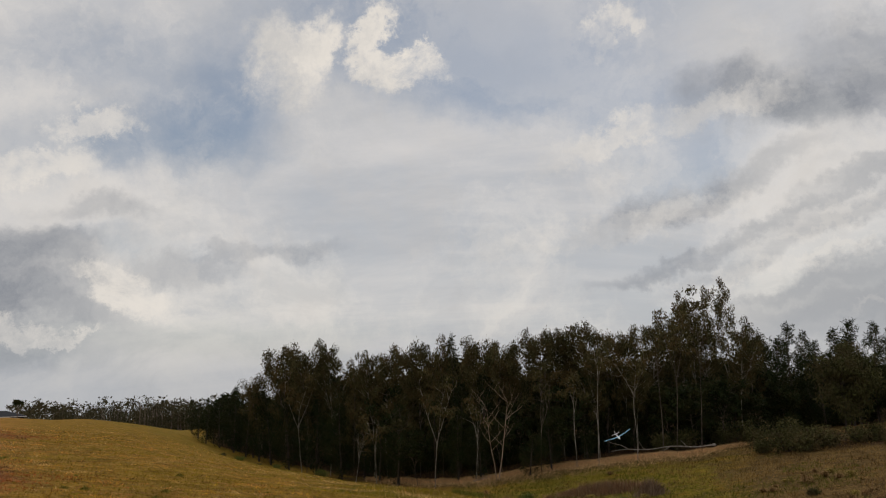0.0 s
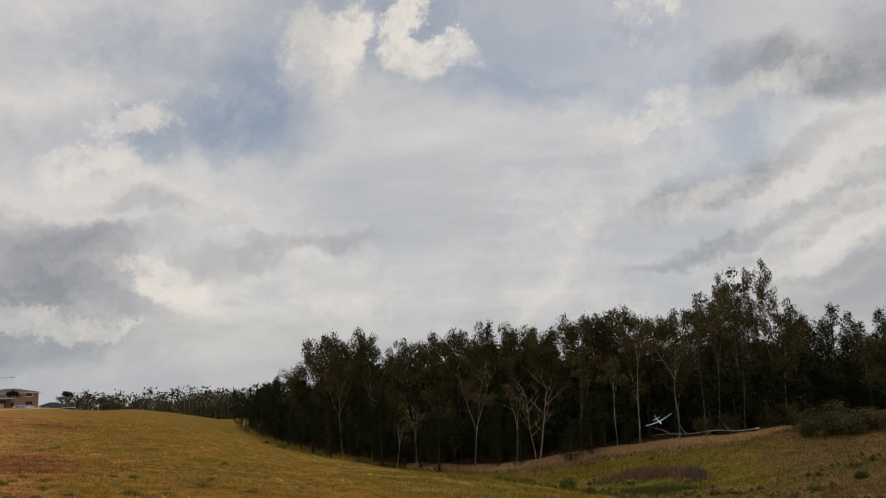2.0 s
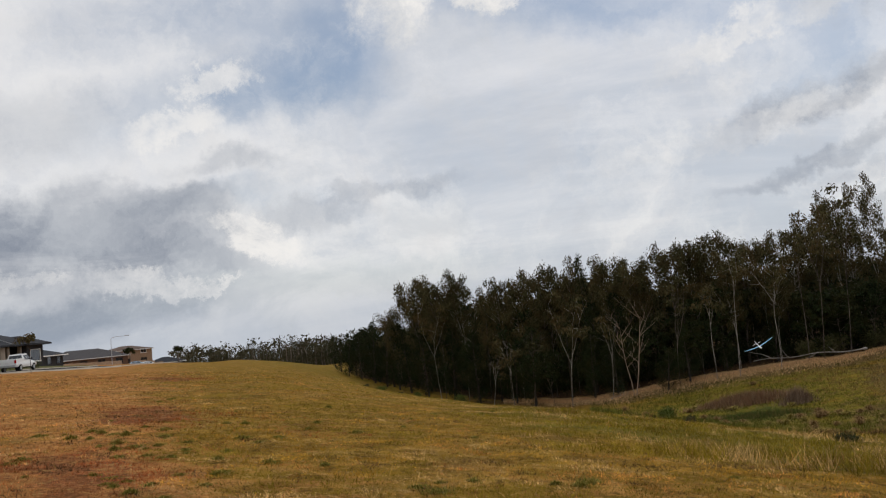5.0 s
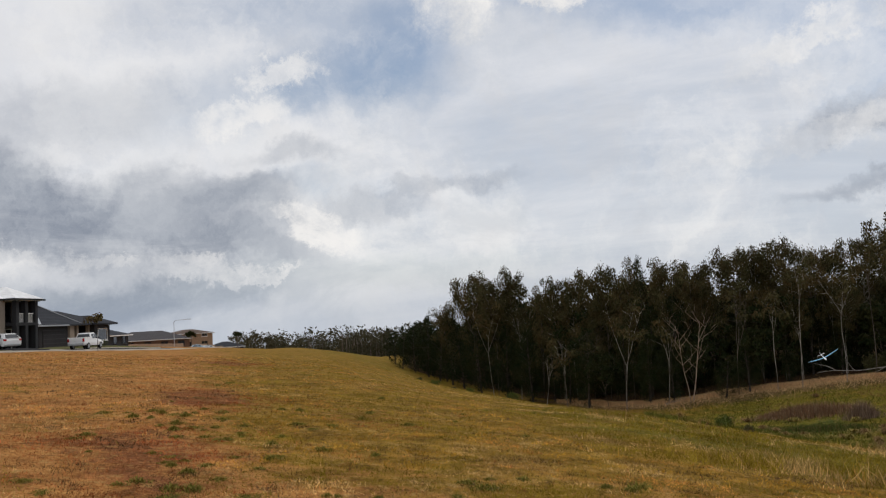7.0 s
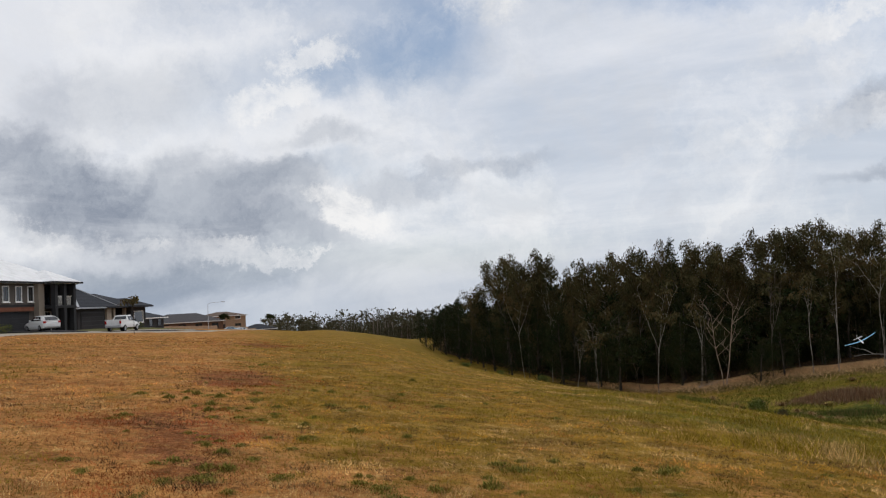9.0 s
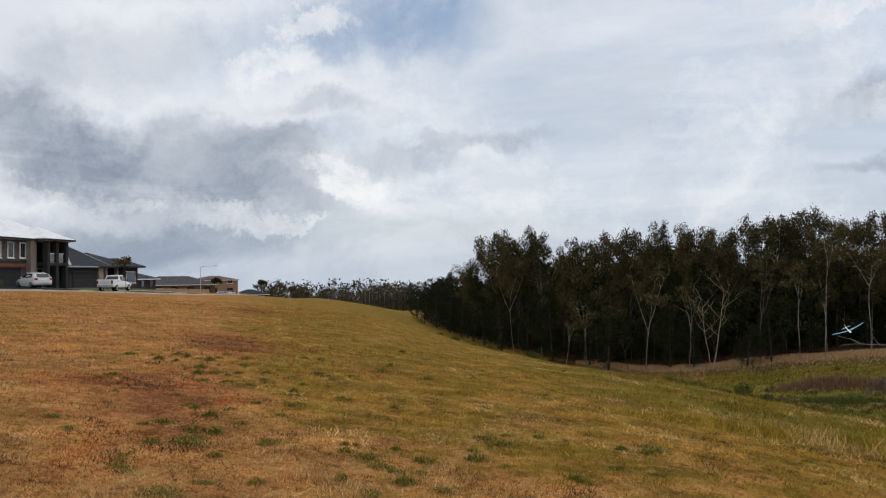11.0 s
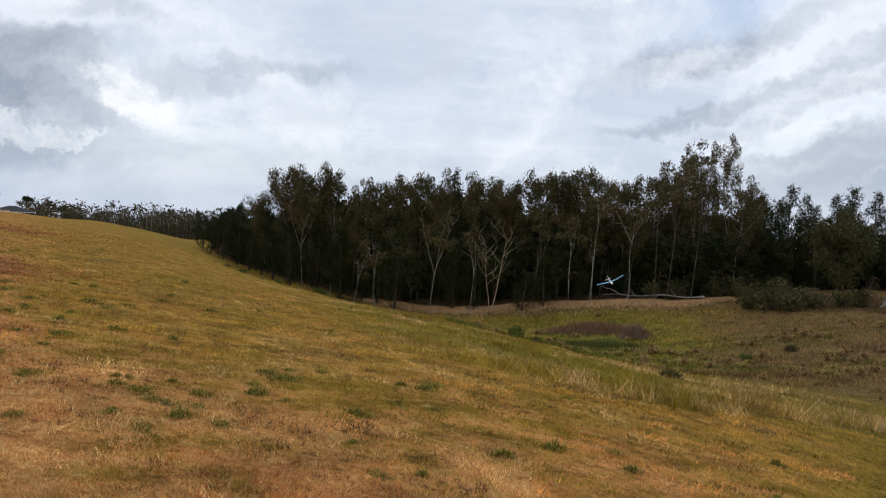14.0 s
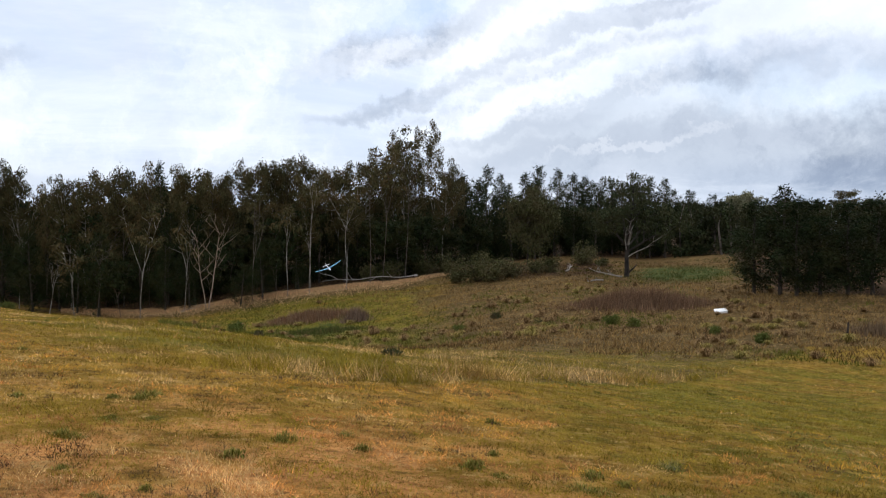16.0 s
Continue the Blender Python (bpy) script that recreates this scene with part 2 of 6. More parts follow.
GUM_LEAF = leaves("gum_leaf", (0.026, 0.026, 0.010), (0.112, 0.100, 0.046), (0.092, 0.062, 0.027))
OAK_LEAF = leaves("sheoak_needle", (0.009, 0.016, 0.006), (0.029, 0.041, 0.015), (0.035, 0.033, 0.011))
SHRUB_LEAF = leaves("shrub_leaf", (0.045, 0.046, 0.018), (0.115, 0.112, 0.046), (0.110, 0.084, 0.044))
ROUND_LEAF = leaves("spreading_gum_leaf", (0.016, 0.022, 0.009), (0.066, 0.076, 0.034), (0.056, 0.050, 0.022))
WOOD_LEAF = leaves("woodland_leaf", (0.012, 0.018, 0.008), (0.046, 0.056, 0.022), (0.044, 0.040, 0.018))
FAR_LEAF = leaves("distant_leaf", (0.026, 0.028, 0.016), (0.066, 0.066, 0.038), (0.070, 0.056, 0.032))
PALE_LEAF = leaves("pale_blossom_leaf", (0.12, 0.13, 0.07), (0.34, 0.31, 0.20), (0.22, 0.20, 0.12))
WEED_LEAF = leaves("weed_leaf", (0.06, 0.082, 0.016), (0.12, 0.14, 0.034), (0.14, 0.13, 0.035))


def bark(name, pale, dark, amount):
    def build(t):
        p = local(t)
        n = t.node("ShaderNodeMapping")
        t.put(p, n.inputs["Vector"])
        n.inputs["Scale"].default_value = (1, 1, 0.18)
        strips, blots = t.noise(n.outputs[0], 7, 5, 0.65), t.noise(p, 0.8, 4, 0.6)
        c = t.mix(t.band(t.math("ADD", t.math("MULTIPLY", strips, 0.5), t.math("MULTIPLY", blots, 0.5)), amount - 0.12, amount + 0.12), dark, pale)
        return c, strips, 0.03
    return material(name, build, 0.85, spec=0.2)


PALE_BARK = bark("pale_gum_bark", (0.43, 0.39, 0.34), (0.13, 0.10, 0.08), 0.48)
PINK_BARK = bark("pinkish_gum_bark", (0.40, 0.30, 0.225), (0.20, 0.12, 0.085), 0.45)
BROWN_BARK = bark("brown_gum_bark", (0.18, 0.145, 0.118), (0.06, 0.046, 0.037), 0.5)
DARK_BARK = bark("dark_rough_bark", (0.11, 0.085, 0.065), (0.03, 0.024, 0.02), 0.52)
BLACK_BARK = bark("charred_bark", (0.055, 0.045, 0.036), (0.016, 0.013, 0.011), 0.5)
DEAD_WOOD = bark("weathered_dead_wood", (0.44, 0.40, 0.36), (0.17, 0.145, 0.12), 0.46)


# ---------------------------------------------------------------- helpers for meshes
def arrays(name, verts, faces, mats, parent=None, label="", smooth=False, index=None):
    """One mesh object from arrays; all faces have the same number of corners."""
    verts, faces = np.asarray(verts, np.float32), np.asarray(faces, np.int32)
    me = bpy.data.meshes.new(name)
    me.vertices.add(len(verts))
    me.vertices.foreach_set("co", verts.ravel())
    k = faces.shape[1]
    me.loops.add(faces.size)
    me.loops.foreach_set("vertex_index", faces.ravel())
    me.polygons.add(len(faces))
    me.polygons.foreach_set("loop_start", np.arange(0, faces.size, k, dtype=np.int32))
    if smooth:
        me.polygons.foreach_set("use_smooth", np.ones(len(faces), bool))
    for m in mats if isinstance(mats, (list, tuple)) else [mats]:
        me.materials.append(m)
    if index is not None:
        me.polygons.foreach_set("material_index", np.asarray(index, np.int32))
    me.update(calc_edges=True)
    ob = new(name, me)
    if parent is not None:
        ob.parent = parent
    return tagged(ob, label) if label else ob


def paint(ob, name, colours):
    a = ob.data.attributes.new(name, "FLOAT_COLOR", "POINT")
    rgba = np.ones((len(colours), 4), np.float32)
    rgba[:, :3] = colours
    a.data.foreach_set("color", rgba.ravel())


def part(name, bm, mat, parent, label="", smooth=False):
    """Links a bmesh as one mesh object under a thing or a part."""
    me = bpy.data.meshes.new(name)
    bm.to_mesh(me)
    bm.free()
    me.materials.append(mat)
    if smooth:
        me.polygons.foreach_set("use_smooth", np.ones(len(me.polygons), bool))
    ob = new(name, me)
    ob.parent = parent
    return tagged(ob, label) if label else ob


def thing(name, label, category, group="", kind="", at=None):
    ob = tagged(new(name), label, category, group, kind)
    ob.empty_display_size = 0.2
    if at is not None:
        ob.matrix_basis = at
    return ob


def again(model, m):
    """A copy of a model at m, whatever the model's own scale is."""
    return copy_thing(model, m @ Matrix.Diagonal((*(1 / s for s in model.scale), 1)))


def box(bm, x0, x1, y0, y1, z0, z1, bevel=0.0):
    made = bmesh.ops.create_cube(bm, size=1, matrix=Matrix.LocRotScale(((x0 + x1) / 2, (y0 + y1) / 2, (z0 + z1) / 2), None, (x1 - x0, y1 - y0, z1 - z0)))
    if bevel:
        edges = list({e for v in made["verts"] for e in v.link_edges})
        bmesh.ops.bevel(bm, geom=edges, offset=bevel, segments=2, affect="EDGES")
    return bm


def boxed(*args, bevel=0.0):
    return box(bmesh.new(), *args, bevel=bevel)


# ---------------------------------------------------------------- the lie of the land
RIDGE = radians(31.7)  # the crest runs this far anticlockwise of +y


def lie(x, y):
    """Distance down the hillside and along its crest."""
    return x * math.cos(RIDGE) + y * math.sin(RIDGE), -x * math.sin(RIDGE) + y * math.cos(RIDGE)


def step(x, a, b):
    u = np.clip((x - a) / (b - a), 0, 1)
    return u * u * (3 - 2 * u)


def lumps(x, y, size, seed):
    """Smooth bumps between -1 and 1 from a few crossing waves."""
    r = np.random.RandomState(seed)
    s = 0
    for _ in range(7):
        a, ph, k = r.uniform(0, 6.28), r.uniform(0, 6.28), r.uniform(0.6, 1.5) / size * 6.28
        s = s + np.sin((x * math.cos(a) + y * math.sin(a)) * k + ph + 1.3 * np.sin((x * math.sin(a) - y * math.cos(a)) * k * 0.6 + ph * 2))
    return s / 4.0


def cloudy(x, y, size, seed, octaves=4):
    """Uneven patches between 0 and 1 with detail down to an eighth of their size."""
    table = np.random.RandomState(seed).uniform(0, 1, (128, 128))
    s, total, weight = 0.0, 0.0, 1.0
    for k in range(octaves):
        u, v = np.asarray(x) / size * 2 ** k + 17.3 * k, np.asarray(y) / size * 2 ** k + 5.9 * k
        i, j = np.floor(u).astype(int), np.floor(v).astype(int)
        f, g = u - i, v - j
        f, g = f * f * (3 - 2 * f), g * g * (3 - 2 * g)
        a, b = table[i % 128, j % 128] * (1 - f) + table[(i + 1) % 128, j % 128] * f, table[i % 128, (j + 1) % 128] * (1 - f) + table[(i + 1) % 128, (j + 1) % 128] * f
        s, total, weight = s + weight * (a * (1 - g) + b * g), total + weight, weight * 0.6
    return s / total


def land(x, y):
    x, y = np.asarray(x, float), np.asarray(y, float)
    v, w = lie(x, y)
    r = np.hypot(x, y)
    down = 0.5 * (v + np.sqrt(v * v + 319)) - 0.5 * math.sqrt(319)
    q = 0.5 * (down + 25.5 - np.sqrt((down - 25.5) ** 2 + 277)) - 0.5 * (25.5 - math.sqrt(25.5 ** 2 + 277))
    z = -0.247 * q
    z = z - 3.91 * np.exp(-((v - 38.9) / 15.8) ** 2 - ((w - 81.8) / 45.9) ** 2)   # the gully
    z = z - 0.55 * step(w, 35, 95) * np.exp(-(np.maximum(v + 8, 0) / 16) ** 2) * step(-r, -400, -130)
    z = z - 0.66 * step(r, 90, 220) * step(v, 5, 44) - 5.0 * step(r, 150, 330) * step(v, 12, 45)
    z = z - 2.3 * step(r, 125, 235) * step(-v, -14, -4) - 120 * step(r, 350, 4000) - 9 * step(r, 340, 560)   # falls away beyond the brow
    z = z + 0.45 * step(-v, 6, 18) * step(r, 50, 80) * step(-r, -170, -110)
    az = np.degrees(np.arctan2(x, y))
    sag = 0.95 * step(az, -27.0, -15.0) * step(-az, 2.0, 11.5)          # the slope drops towards the wood
    swell = 0.75 * step(az, 13, 27) + 0.55 * step(az, 30, 41)           # and lies higher beyond the gully
    z = z - r * np.tan(np.radians(sag)) * step(r, 12, 45) * step(-r, -260, -150)
    z = z - r * math.tan(radians(0.48)) * step(-az, 20, 30) * step(r, 15, 60) * step(-r, -420, -300)   # the brow before the street
    z = z - 7.0 * step(r, 265, 420) * step(-az, 14, 24) - 5.0 * step(r, 165, 290) * np.exp(-((az + 27.5) / 4.0) ** 2)
    z = z - r * math.tan(radians(0.6)) * step(r, 16, 38) * step(-r, -78, -48) * step(az, -12, -2) * step(-az, -20, -10)   # hollow before the pool
    z = z + r * np.tan(np.radians(swell)) * step(r, 22, 55) * step(-r, -300, -150)
    z = z + 0.04 * lumps(x, y, 9, 3) * step(r, 2, 12) + 0.16 * lumps(x, y, 22, 5) * step(r, 15, 45) * step(v, 8, 40) * step(-r, -200, -120)
    return z


def zones(x, y):
    """Kinds of ground cover: dry, green and rust; tan, litter and marsh, the last two also painted shade."""
    v, w = lie(x, y)
    r = np.hypot(x, y)
    az = np.degrees(np.arctan2(x, y))
    az = np.where(np.abs(az) > 90, np.sign(az) * (180 - np.abs(az)), az) * step(r, 0.8, 4.0)   # no seams round and behind the eye
    mown = mow(x, y)
    dry = 0.82 * step(-az, 27, 36) + 0.70 * step(-r, -14, -6)
    dry = dry - 0.25 * step(az, 8, 30)
    green = 0.08 + 0.16 * step(az, -32, -24) * step(r, 12, 20) + 0.28 * step(v, 3, 22) * step(-v, -60, -34) + 0.40 * step(az, 16, 36) * step(-r, -40, -12)
    green = green + 0.6 * step(az, -2, 5) * step(-az, -22, -13) * step(r, 48, 58)
    rust = 0.85 * np.exp(-((az + 37.5) / 5.5) ** 2 - ((r - 10.5) / 4.0) ** 2) + 1.15 * np.exp(-((az + 33.4) / 3.6) ** 2 - ((r - 19.5) / 2.6) ** 2) + 0.85 * np.exp(-((az + 31.5) / 2.4) ** 2 - ((r - 47) / 7) ** 2)
    rust = rust + 0.55 * np.exp(-((az + 23) / 5) ** 2 - ((r - 16.5) / 1.6) ** 2)
    rust = rust + 0.12 * step(-v, -4, 8) + 0.04 * step(-r, -10, -6) * step(-az, -10, 20)
    green = green + 0.38 * (1 - mown) * step(az, -16, -4) * step(-r, -62, -42)
    far = edge(az) - r
    tan = (0.22 + 0.33 * step(az, 10, 18)) * (1 - mown) * step(az, -12, 0) + 0.9 * np.exp(-((far - 2) / 2.6) ** 2) * step(az, -22, -8) * step(-az, -22, -16)
    tan = tan + 0.35 * step(az, 12, 22) * step(r, 38, 48)
    # the patch at 33.4 is green grass with tree and slope shade painted in
    marsh_shade = 0.70 * np.exp(-((az - 7.5) / 5.5) ** 2 - ((r - 67) / 7.0) ** 2) + 1.0 * np.exp(-((az - 33.4) / 4.2) ** 2 - ((r - 92) / 12) ** 2) + 0.35 * np.exp(-((az - 35) / 6) ** 2 - ((r - 60) / 6) ** 2)
    # shade of the overhanging trees, painted on with the litter colour
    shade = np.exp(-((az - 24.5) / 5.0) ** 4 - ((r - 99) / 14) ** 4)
    litter_shade = 0.95 * shade + step(-far, -1.5, 3) * step(az, -21, -18) * step(-az, -60, -50)
    return np.stack([dry, green, rust], -1), np.stack([tan, litter_shade, marsh_shade], -1)


def mow(x, y):
    """1 where the grass is mown, 0 in the rough."""
    az, r = np.degrees(np.arctan2(x, y)), np.hypot(x, y)
    line = 14 + 10 * step(-az, 4, 20) + 60 * step(-az, 18, 32) + 8 * step(az, 12, 33) + 24 * step(az, 29, 44)
    return step(line - r + 0.5 * lumps(x, y, 5, 9), -0.5, 0.6)


def edge(az):
    """How far off the wood begins at a bearing."""
    az = np.asarray(az, float)
    return 91 + 44 * step(-az, 0, 21) + 30 * step(az, 12, 24) - 52 * step(az, 36, 38.5)


def build_ground():
    rings = np.concatenate([[0.0], np.geomspace(0.8, 260, 210), np.geomspace(290, 4800, 22)])
    turn = np.radians(np.concatenate([np.arange(-62, 62, 0.45), np.arange(62, 298, 4.0)]))
    rr, aa = np.meshgrid(rings, turn, indexing="ij")
    x, y = rr * np.sin(aa), rr * np.cos(aa)
    z = land(x, y)
    verts = np.stack([x, y, z], -1).reshape(-1, 3)
    n = len(turn)
    i, j = np.meshgrid(np.arange(len(rings) - 1), np.arange(n), indexing="ij")
    a, b = i * n + j, i * n + (j + 1) % n
    faces = np.stack([a, b, b + n, a + n], -1).reshape(-1, 4)[:, ::-1]
    ob = arrays("ground", verts, faces, GROUND, smooth=True)
    zone, cover = zones(verts[:, 0], verts[:, 1])
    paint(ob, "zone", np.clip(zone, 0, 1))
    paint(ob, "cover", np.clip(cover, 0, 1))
    return tagged(ob, "sloping dry grass hillside running down to a gully", "ground", kind="structure")


ground = build_ground()


def spot(az, r, lift=0.0):
    x, y = r * math.sin(radians(az)), r * math.cos(radians(az))
    return Vector((x, y, float(land(x, y)) + lift))


# ---------------------------------------------------------------- trees
class Wood:
    """Collects tapered limbs and leaf clumps for one tree."""

    def __init__(self, seed):
        self.r = random.Random(seed)
        self.n = np.random.RandomState(seed)
        self.v, self.f, self.leaf, self.count = [], [], [], 0

    def limb(self, points, radii, sides=7):
        base = self.count
        for k, (p, rad) in enumerate(zip(points, radii)):
            ahead = points[min(k + 1, len(points) - 1)] - points[max(k - 1, 0)]
            q = ahead.to_track_quat("Z", "Y")
            for s in range(sides):
                a = 6.2832 * s / sides
                self.v.append(p + q @ Vector((math.cos(a) * rad, math.sin(a) * rad, 0)))
        self.count += len(points) * sides
        for k in range(len(points) - 1):
            for s in range(sides):
                a, b = base + k * sides + s, base + k * sides + (s + 1) % sides
                self.f.append((a, b, b + sides, a + sides))

    def path(self, start, way, length, steps, bend, rise=0.0):
        pts, d = [start.copy()], way.normalized()
        for _ in range(steps):
            d = (d + Vector((self.r.gauss(0, bend), self.r.gauss(0, bend), self.r.gauss(0, bend) + rise))).normalized()
            pts.append(pts[-1] + d * length / steps)
        return pts

    def clump(self, centre, size, count, long, wide, hang=0.5, flat=0.7):
        """Leaves scattered through an uneven ball, hanging down."""
        p = self.n.normal(size=(count, 3))
        p /= np.linalg.norm(p, axis=1, keepdims=True)
        p *= (self.n.uniform(0.15, 1, (count, 1)) ** 0.5) * size
        p[:, 2] *= flat
        p += np.array(centre)
        d = self.n.normal(size=(count, 3)) * (1 - hang * 0.5)
        d[:, 2] -= hang * 1.3
        d /= np.linalg.norm(d, axis=1, keepdims=True)
        s = np.cross(d, self.n.normal(size=(count, 3)))
        s /= np.linalg.norm(s, axis=1, keepdims=True) + 1e-6
        ln, wd = self.n.uniform(0.6, 1.3, (count, 1)) * long, self.n.uniform(0.6, 1.3, (count, 1)) * wide
        mid = p + d * ln * 0.45
        self.leaf.append(np.stack([p, mid + s * wd / 2, p + d * ln, mid - s * wd / 2], 1))

    def finish(self, name, label, category, group, bark_mat, leaf_mat, crown="crown"):
        t = thing(name, label, category, group)
        arrays("trunk", [tuple(p) for p in self.v], self.f, bark_mat, t, smooth=True)
        if self.leaf:
            q = np.concatenate(self.leaf).reshape(-1, 3)
            arrays(crown, q, np.arange(len(q)).reshape(-1, 4), leaf_mat, t)
        return t


def gum(seed, height, crown_from, spread, fullness, label, bark_mat=None, leaf_mat=None, forks=2, bare=0.0, girth=1.0, leaf=1.0):
    """A slender gum: bare stem or stems, steep limbs and hanging leaf clumps towards the top."""
    w = Wood(seed)
    r = w.r
    ends = []
    lead = w.path(Vector((0, 0, -0.3)), Vector((r.gauss(0, 0.04), r.gauss(0, 0.04), 1)), height * 0.95, 12, 0.05, 0.05)
    thick = 0.0043 * height * girth
    w.limb(lead, [thick * (1 - 0.08 * k) + 0.012 for k in range(13)], 6)
    stems = [lead]
    for k in range(forks):
        at = r.choice((2, 5, 6, 7, 8))
        a = r.uniform(0, 6.28)
        p = w.path(lead[at], Vector((math.cos(a) * 0.55, math.sin(a) * 0.55, 1)), height * (0.92 - at * 0.066) * r.uniform(0.75, 1.0), 8, 0.09, 0.10)
        w.limb(p, [thick * 0.66 * (1 - 0.1 * j) + 0.012 for j in range(9)], 5)
        stems.append(p)
    for stem in stems:
        for j, p in enumerate(stem):
            if p.z < height * crown_from or j == 0:
                continue
            for _ in range(2):
                a = r.uniform(0, 6.28)
                taper = 1.12 - 0.95 * max(0, (p.z / height - crown_from) / (1 - crown_from) - 0.5)
                q = w.path(p, Vector((math.cos(a), math.sin(a), r.uniform(0.25, 1.0))), spread * r.uniform(0.5, 1.0) * taper, 4, 0.16, 0.05)
                w.limb(q, [0.034 * girth, 0.027, 0.020, 0.014, 0.008], 4)
                ends += [q[-1], q[-2]] if r.random() > bare else []
        if r.random() > bare:
            ends.append(stem[-1])
    if bare:
        for stem in stems:
            for j in range(3, len(stem)):
                a = r.uniform(0, 6.28)
                q = w.path(stem[j], Vector((math.cos(a), math.sin(a), r.uniform(0.1, 0.9))), spread * r.uniform(0.6, 1.2), 5, 0.22, 0.03)
                w.limb(q, [0.05, 0.042, 0.034, 0.026, 0.018, 0.01], 5)
    for e in ends:
        s = r.uniform(0.5, 1.1) * spread * 0.36
        w.clump(e, s, int(fullness * (s * s * 62 + 14)), 0.34 * leaf, 0.15 * leaf, 0.75, 0.85)
    return w.finish("gum_tree", label, "tree", "gum trees of the wood", bark_mat or PALE_BARK, leaf_mat or GUM_LEAF)


def sheoak(seed, height, spread, low, fullness, label, leaf_mat=None):
    """A dark she-oak: cone of ascending branches with drooping needle tassels."""
    w = Wood(seed)
    r = w.r
    lead = w.path(Vector((0, 0, -0.3)), Vector((0, 0, 1)), height * 0.98, 12, 0.03, 0.05)
    w.limb(lead, [0.014 * height * (1 - 0.078 * k) + 0.012 for k in range(13)], 6)
    z = low * height
    while z < height:
        k = z / height
        p = lead[min(12, int(k * 12))].lerp(lead[min(12, int(k * 12) + 1)], k * 12 % 1)
        reach = spread * (0.15 + 0.95 * (1 - k) ** 0.62) * r.uniform(0.55, 1.1) * min(1, 0.55 + (k - low) * 3)
        a = r.uniform(0, 6.28)
        q = w.path(p, Vector((math.cos(a), math.sin(a), 0.75)), reach, 4, 0.1, 0.14)
        w.limb([q[0], q[2], q[4]], [0.036, 0.022, 0.008], 3)
        for e, s in ((q[-1], 0.5), (q[-2], 0.62), (q[2], 0.65)):
            s *= (0.5 + reach * 0.34) * (0.62 + 0.42 * (1 - k))
            w.clump(e, s, int(fullness * s * s * 56) + 13, 0.42, 0.095, 0.15, 1.35)
        z += 0.34 * r.uniform(0.6, 1.3) * height / 10
    w.clump(lead[-1], 0.45, 40, 0.36, 0.09, -0.4, 1.9)
    w.clump(lead[-2], 0.75, 50, 0.40, 0.09, -0.1, 1.5)
    return w.finish("sheoak_tree", label, "tree", "she-oaks of the wood", DARK_BARK, leaf_mat or OAK_LEAF)


def shrub(seed, size, high, label, leaf_mat=None, fullness=1.0, name="shrub", group="shrubs in the gully", leaf=1.0):
    w = Wood(seed)
    r = w.r
    for _ in range(9):
        a, tilt = r.uniform(0, 6.28), r.uniform(0.2, 1.1)
        q = w.path(Vector((0, 0, -0.1)), Vector((math.cos(a) * tilt, math.sin(a) * tilt, 1)), high * r.uniform(0.6, 1.0), 6, 0.16, 0.02)
        w.limb(q, [0.07, 0.055, 0.042, 0.03, 0.022, 0.015, 0.008], 5)
        for e in q[2:]:
            s = size * r.uniform(0.2, 0.34)
            w.clump(e + Vector((r.gauss(0, 0.2), r.gauss(0, 0.2), 0)) * size * 0.4, s, int(70 * fullness * s * s) + 15, 0.28 * leaf, 0.12 * leaf, 0.2, 0.8)
    return w.finish(name, label, "shrub", group, DARK_BARK, leaf_mat or SHRUB_LEAF, "foliage")


TALL = "tall slender gum tree with pale trunk at the wood's edge"
MODELS = {
    "gum_a": (gum(11, 16, 0.28, 3.3, 0.95, "tall gum tree with brown stem and olive crown", BROWN_BARK, forks=3), 16),
    "gum_b": (gum(12, 16, 0.38, 3.3, 0.95, TALL, forks=3, girth=0.8), 16),
    "gum_c": (gum(13, 16, 0.24, 3.6, 0.95, "gum tree with forked brown stems and full olive crown", BROWN_BARK, forks=3), 16),
    "gum_d": (gum(14, 16, 0.44, 3.0, 0.9, "thin pale-stemmed gum tree with sparse leaf tufts", forks=3, girth=0.8), 16),
    "gum_e": (gum(15, 18, 0.50, 3.0, 1.0, "very tall gum tree with bare pale stems and airy crown", forks=2, girth=0.9), 18),
    "fill_a": (gum(16, 15, 0.16, 4.4, 0.17, "crowded gum tree deep in the wood", DARK_BARK, forks=3, leaf=2.3), 15),
    "fill_b": (gum(17, 15, 0.12, 4.0, 0.17, "crowded gum tree deep in the wood", DARK_BARK, OAK_LEAF, forks=2, leaf=2.3), 15),
    "fill_c": (gum(18, 15, 0.22, 4.6, 0.17, "crowded gum tree deep in the wood", DARK_BARK, forks=3, leaf=2.3), 15),
    # needle material darkens these gums, putting the canopy's shade into their leaf colour
    "mid_a": (gum(24, 10, 0.14, 2.7, 0.45, "young gum tree with leaves down to the ground", BROWN_BARK, OAK_LEAF, forks=2, leaf=1.5), 10),
    "mid_b": (gum(25, 10, 0.22, 2.4, 0.45, "young gum tree with leaves down to the ground", BROWN_BARK, OAK_LEAF, forks=3, leaf=1.5), 10),
    "oak_a": (sheoak(21, 12, 4.0, 0.06, 0.9, "dark green she-oak with drooping needles"), 12),
    "oak_b": (sheoak(22, 12, 3.2, 0.10, 0.9, "dark green she-oak with drooping needles"), 12),
    "oak_d": (sheoak(26, 12, 3.9, 0.05, 2.3, "dense dark she-oak at the gully's end"), 12),
    "oak_c": (sheoak(23, 12, 4.8, 0.03, 0.8, "broad dark she-oak growing in the wood"), 12),
}
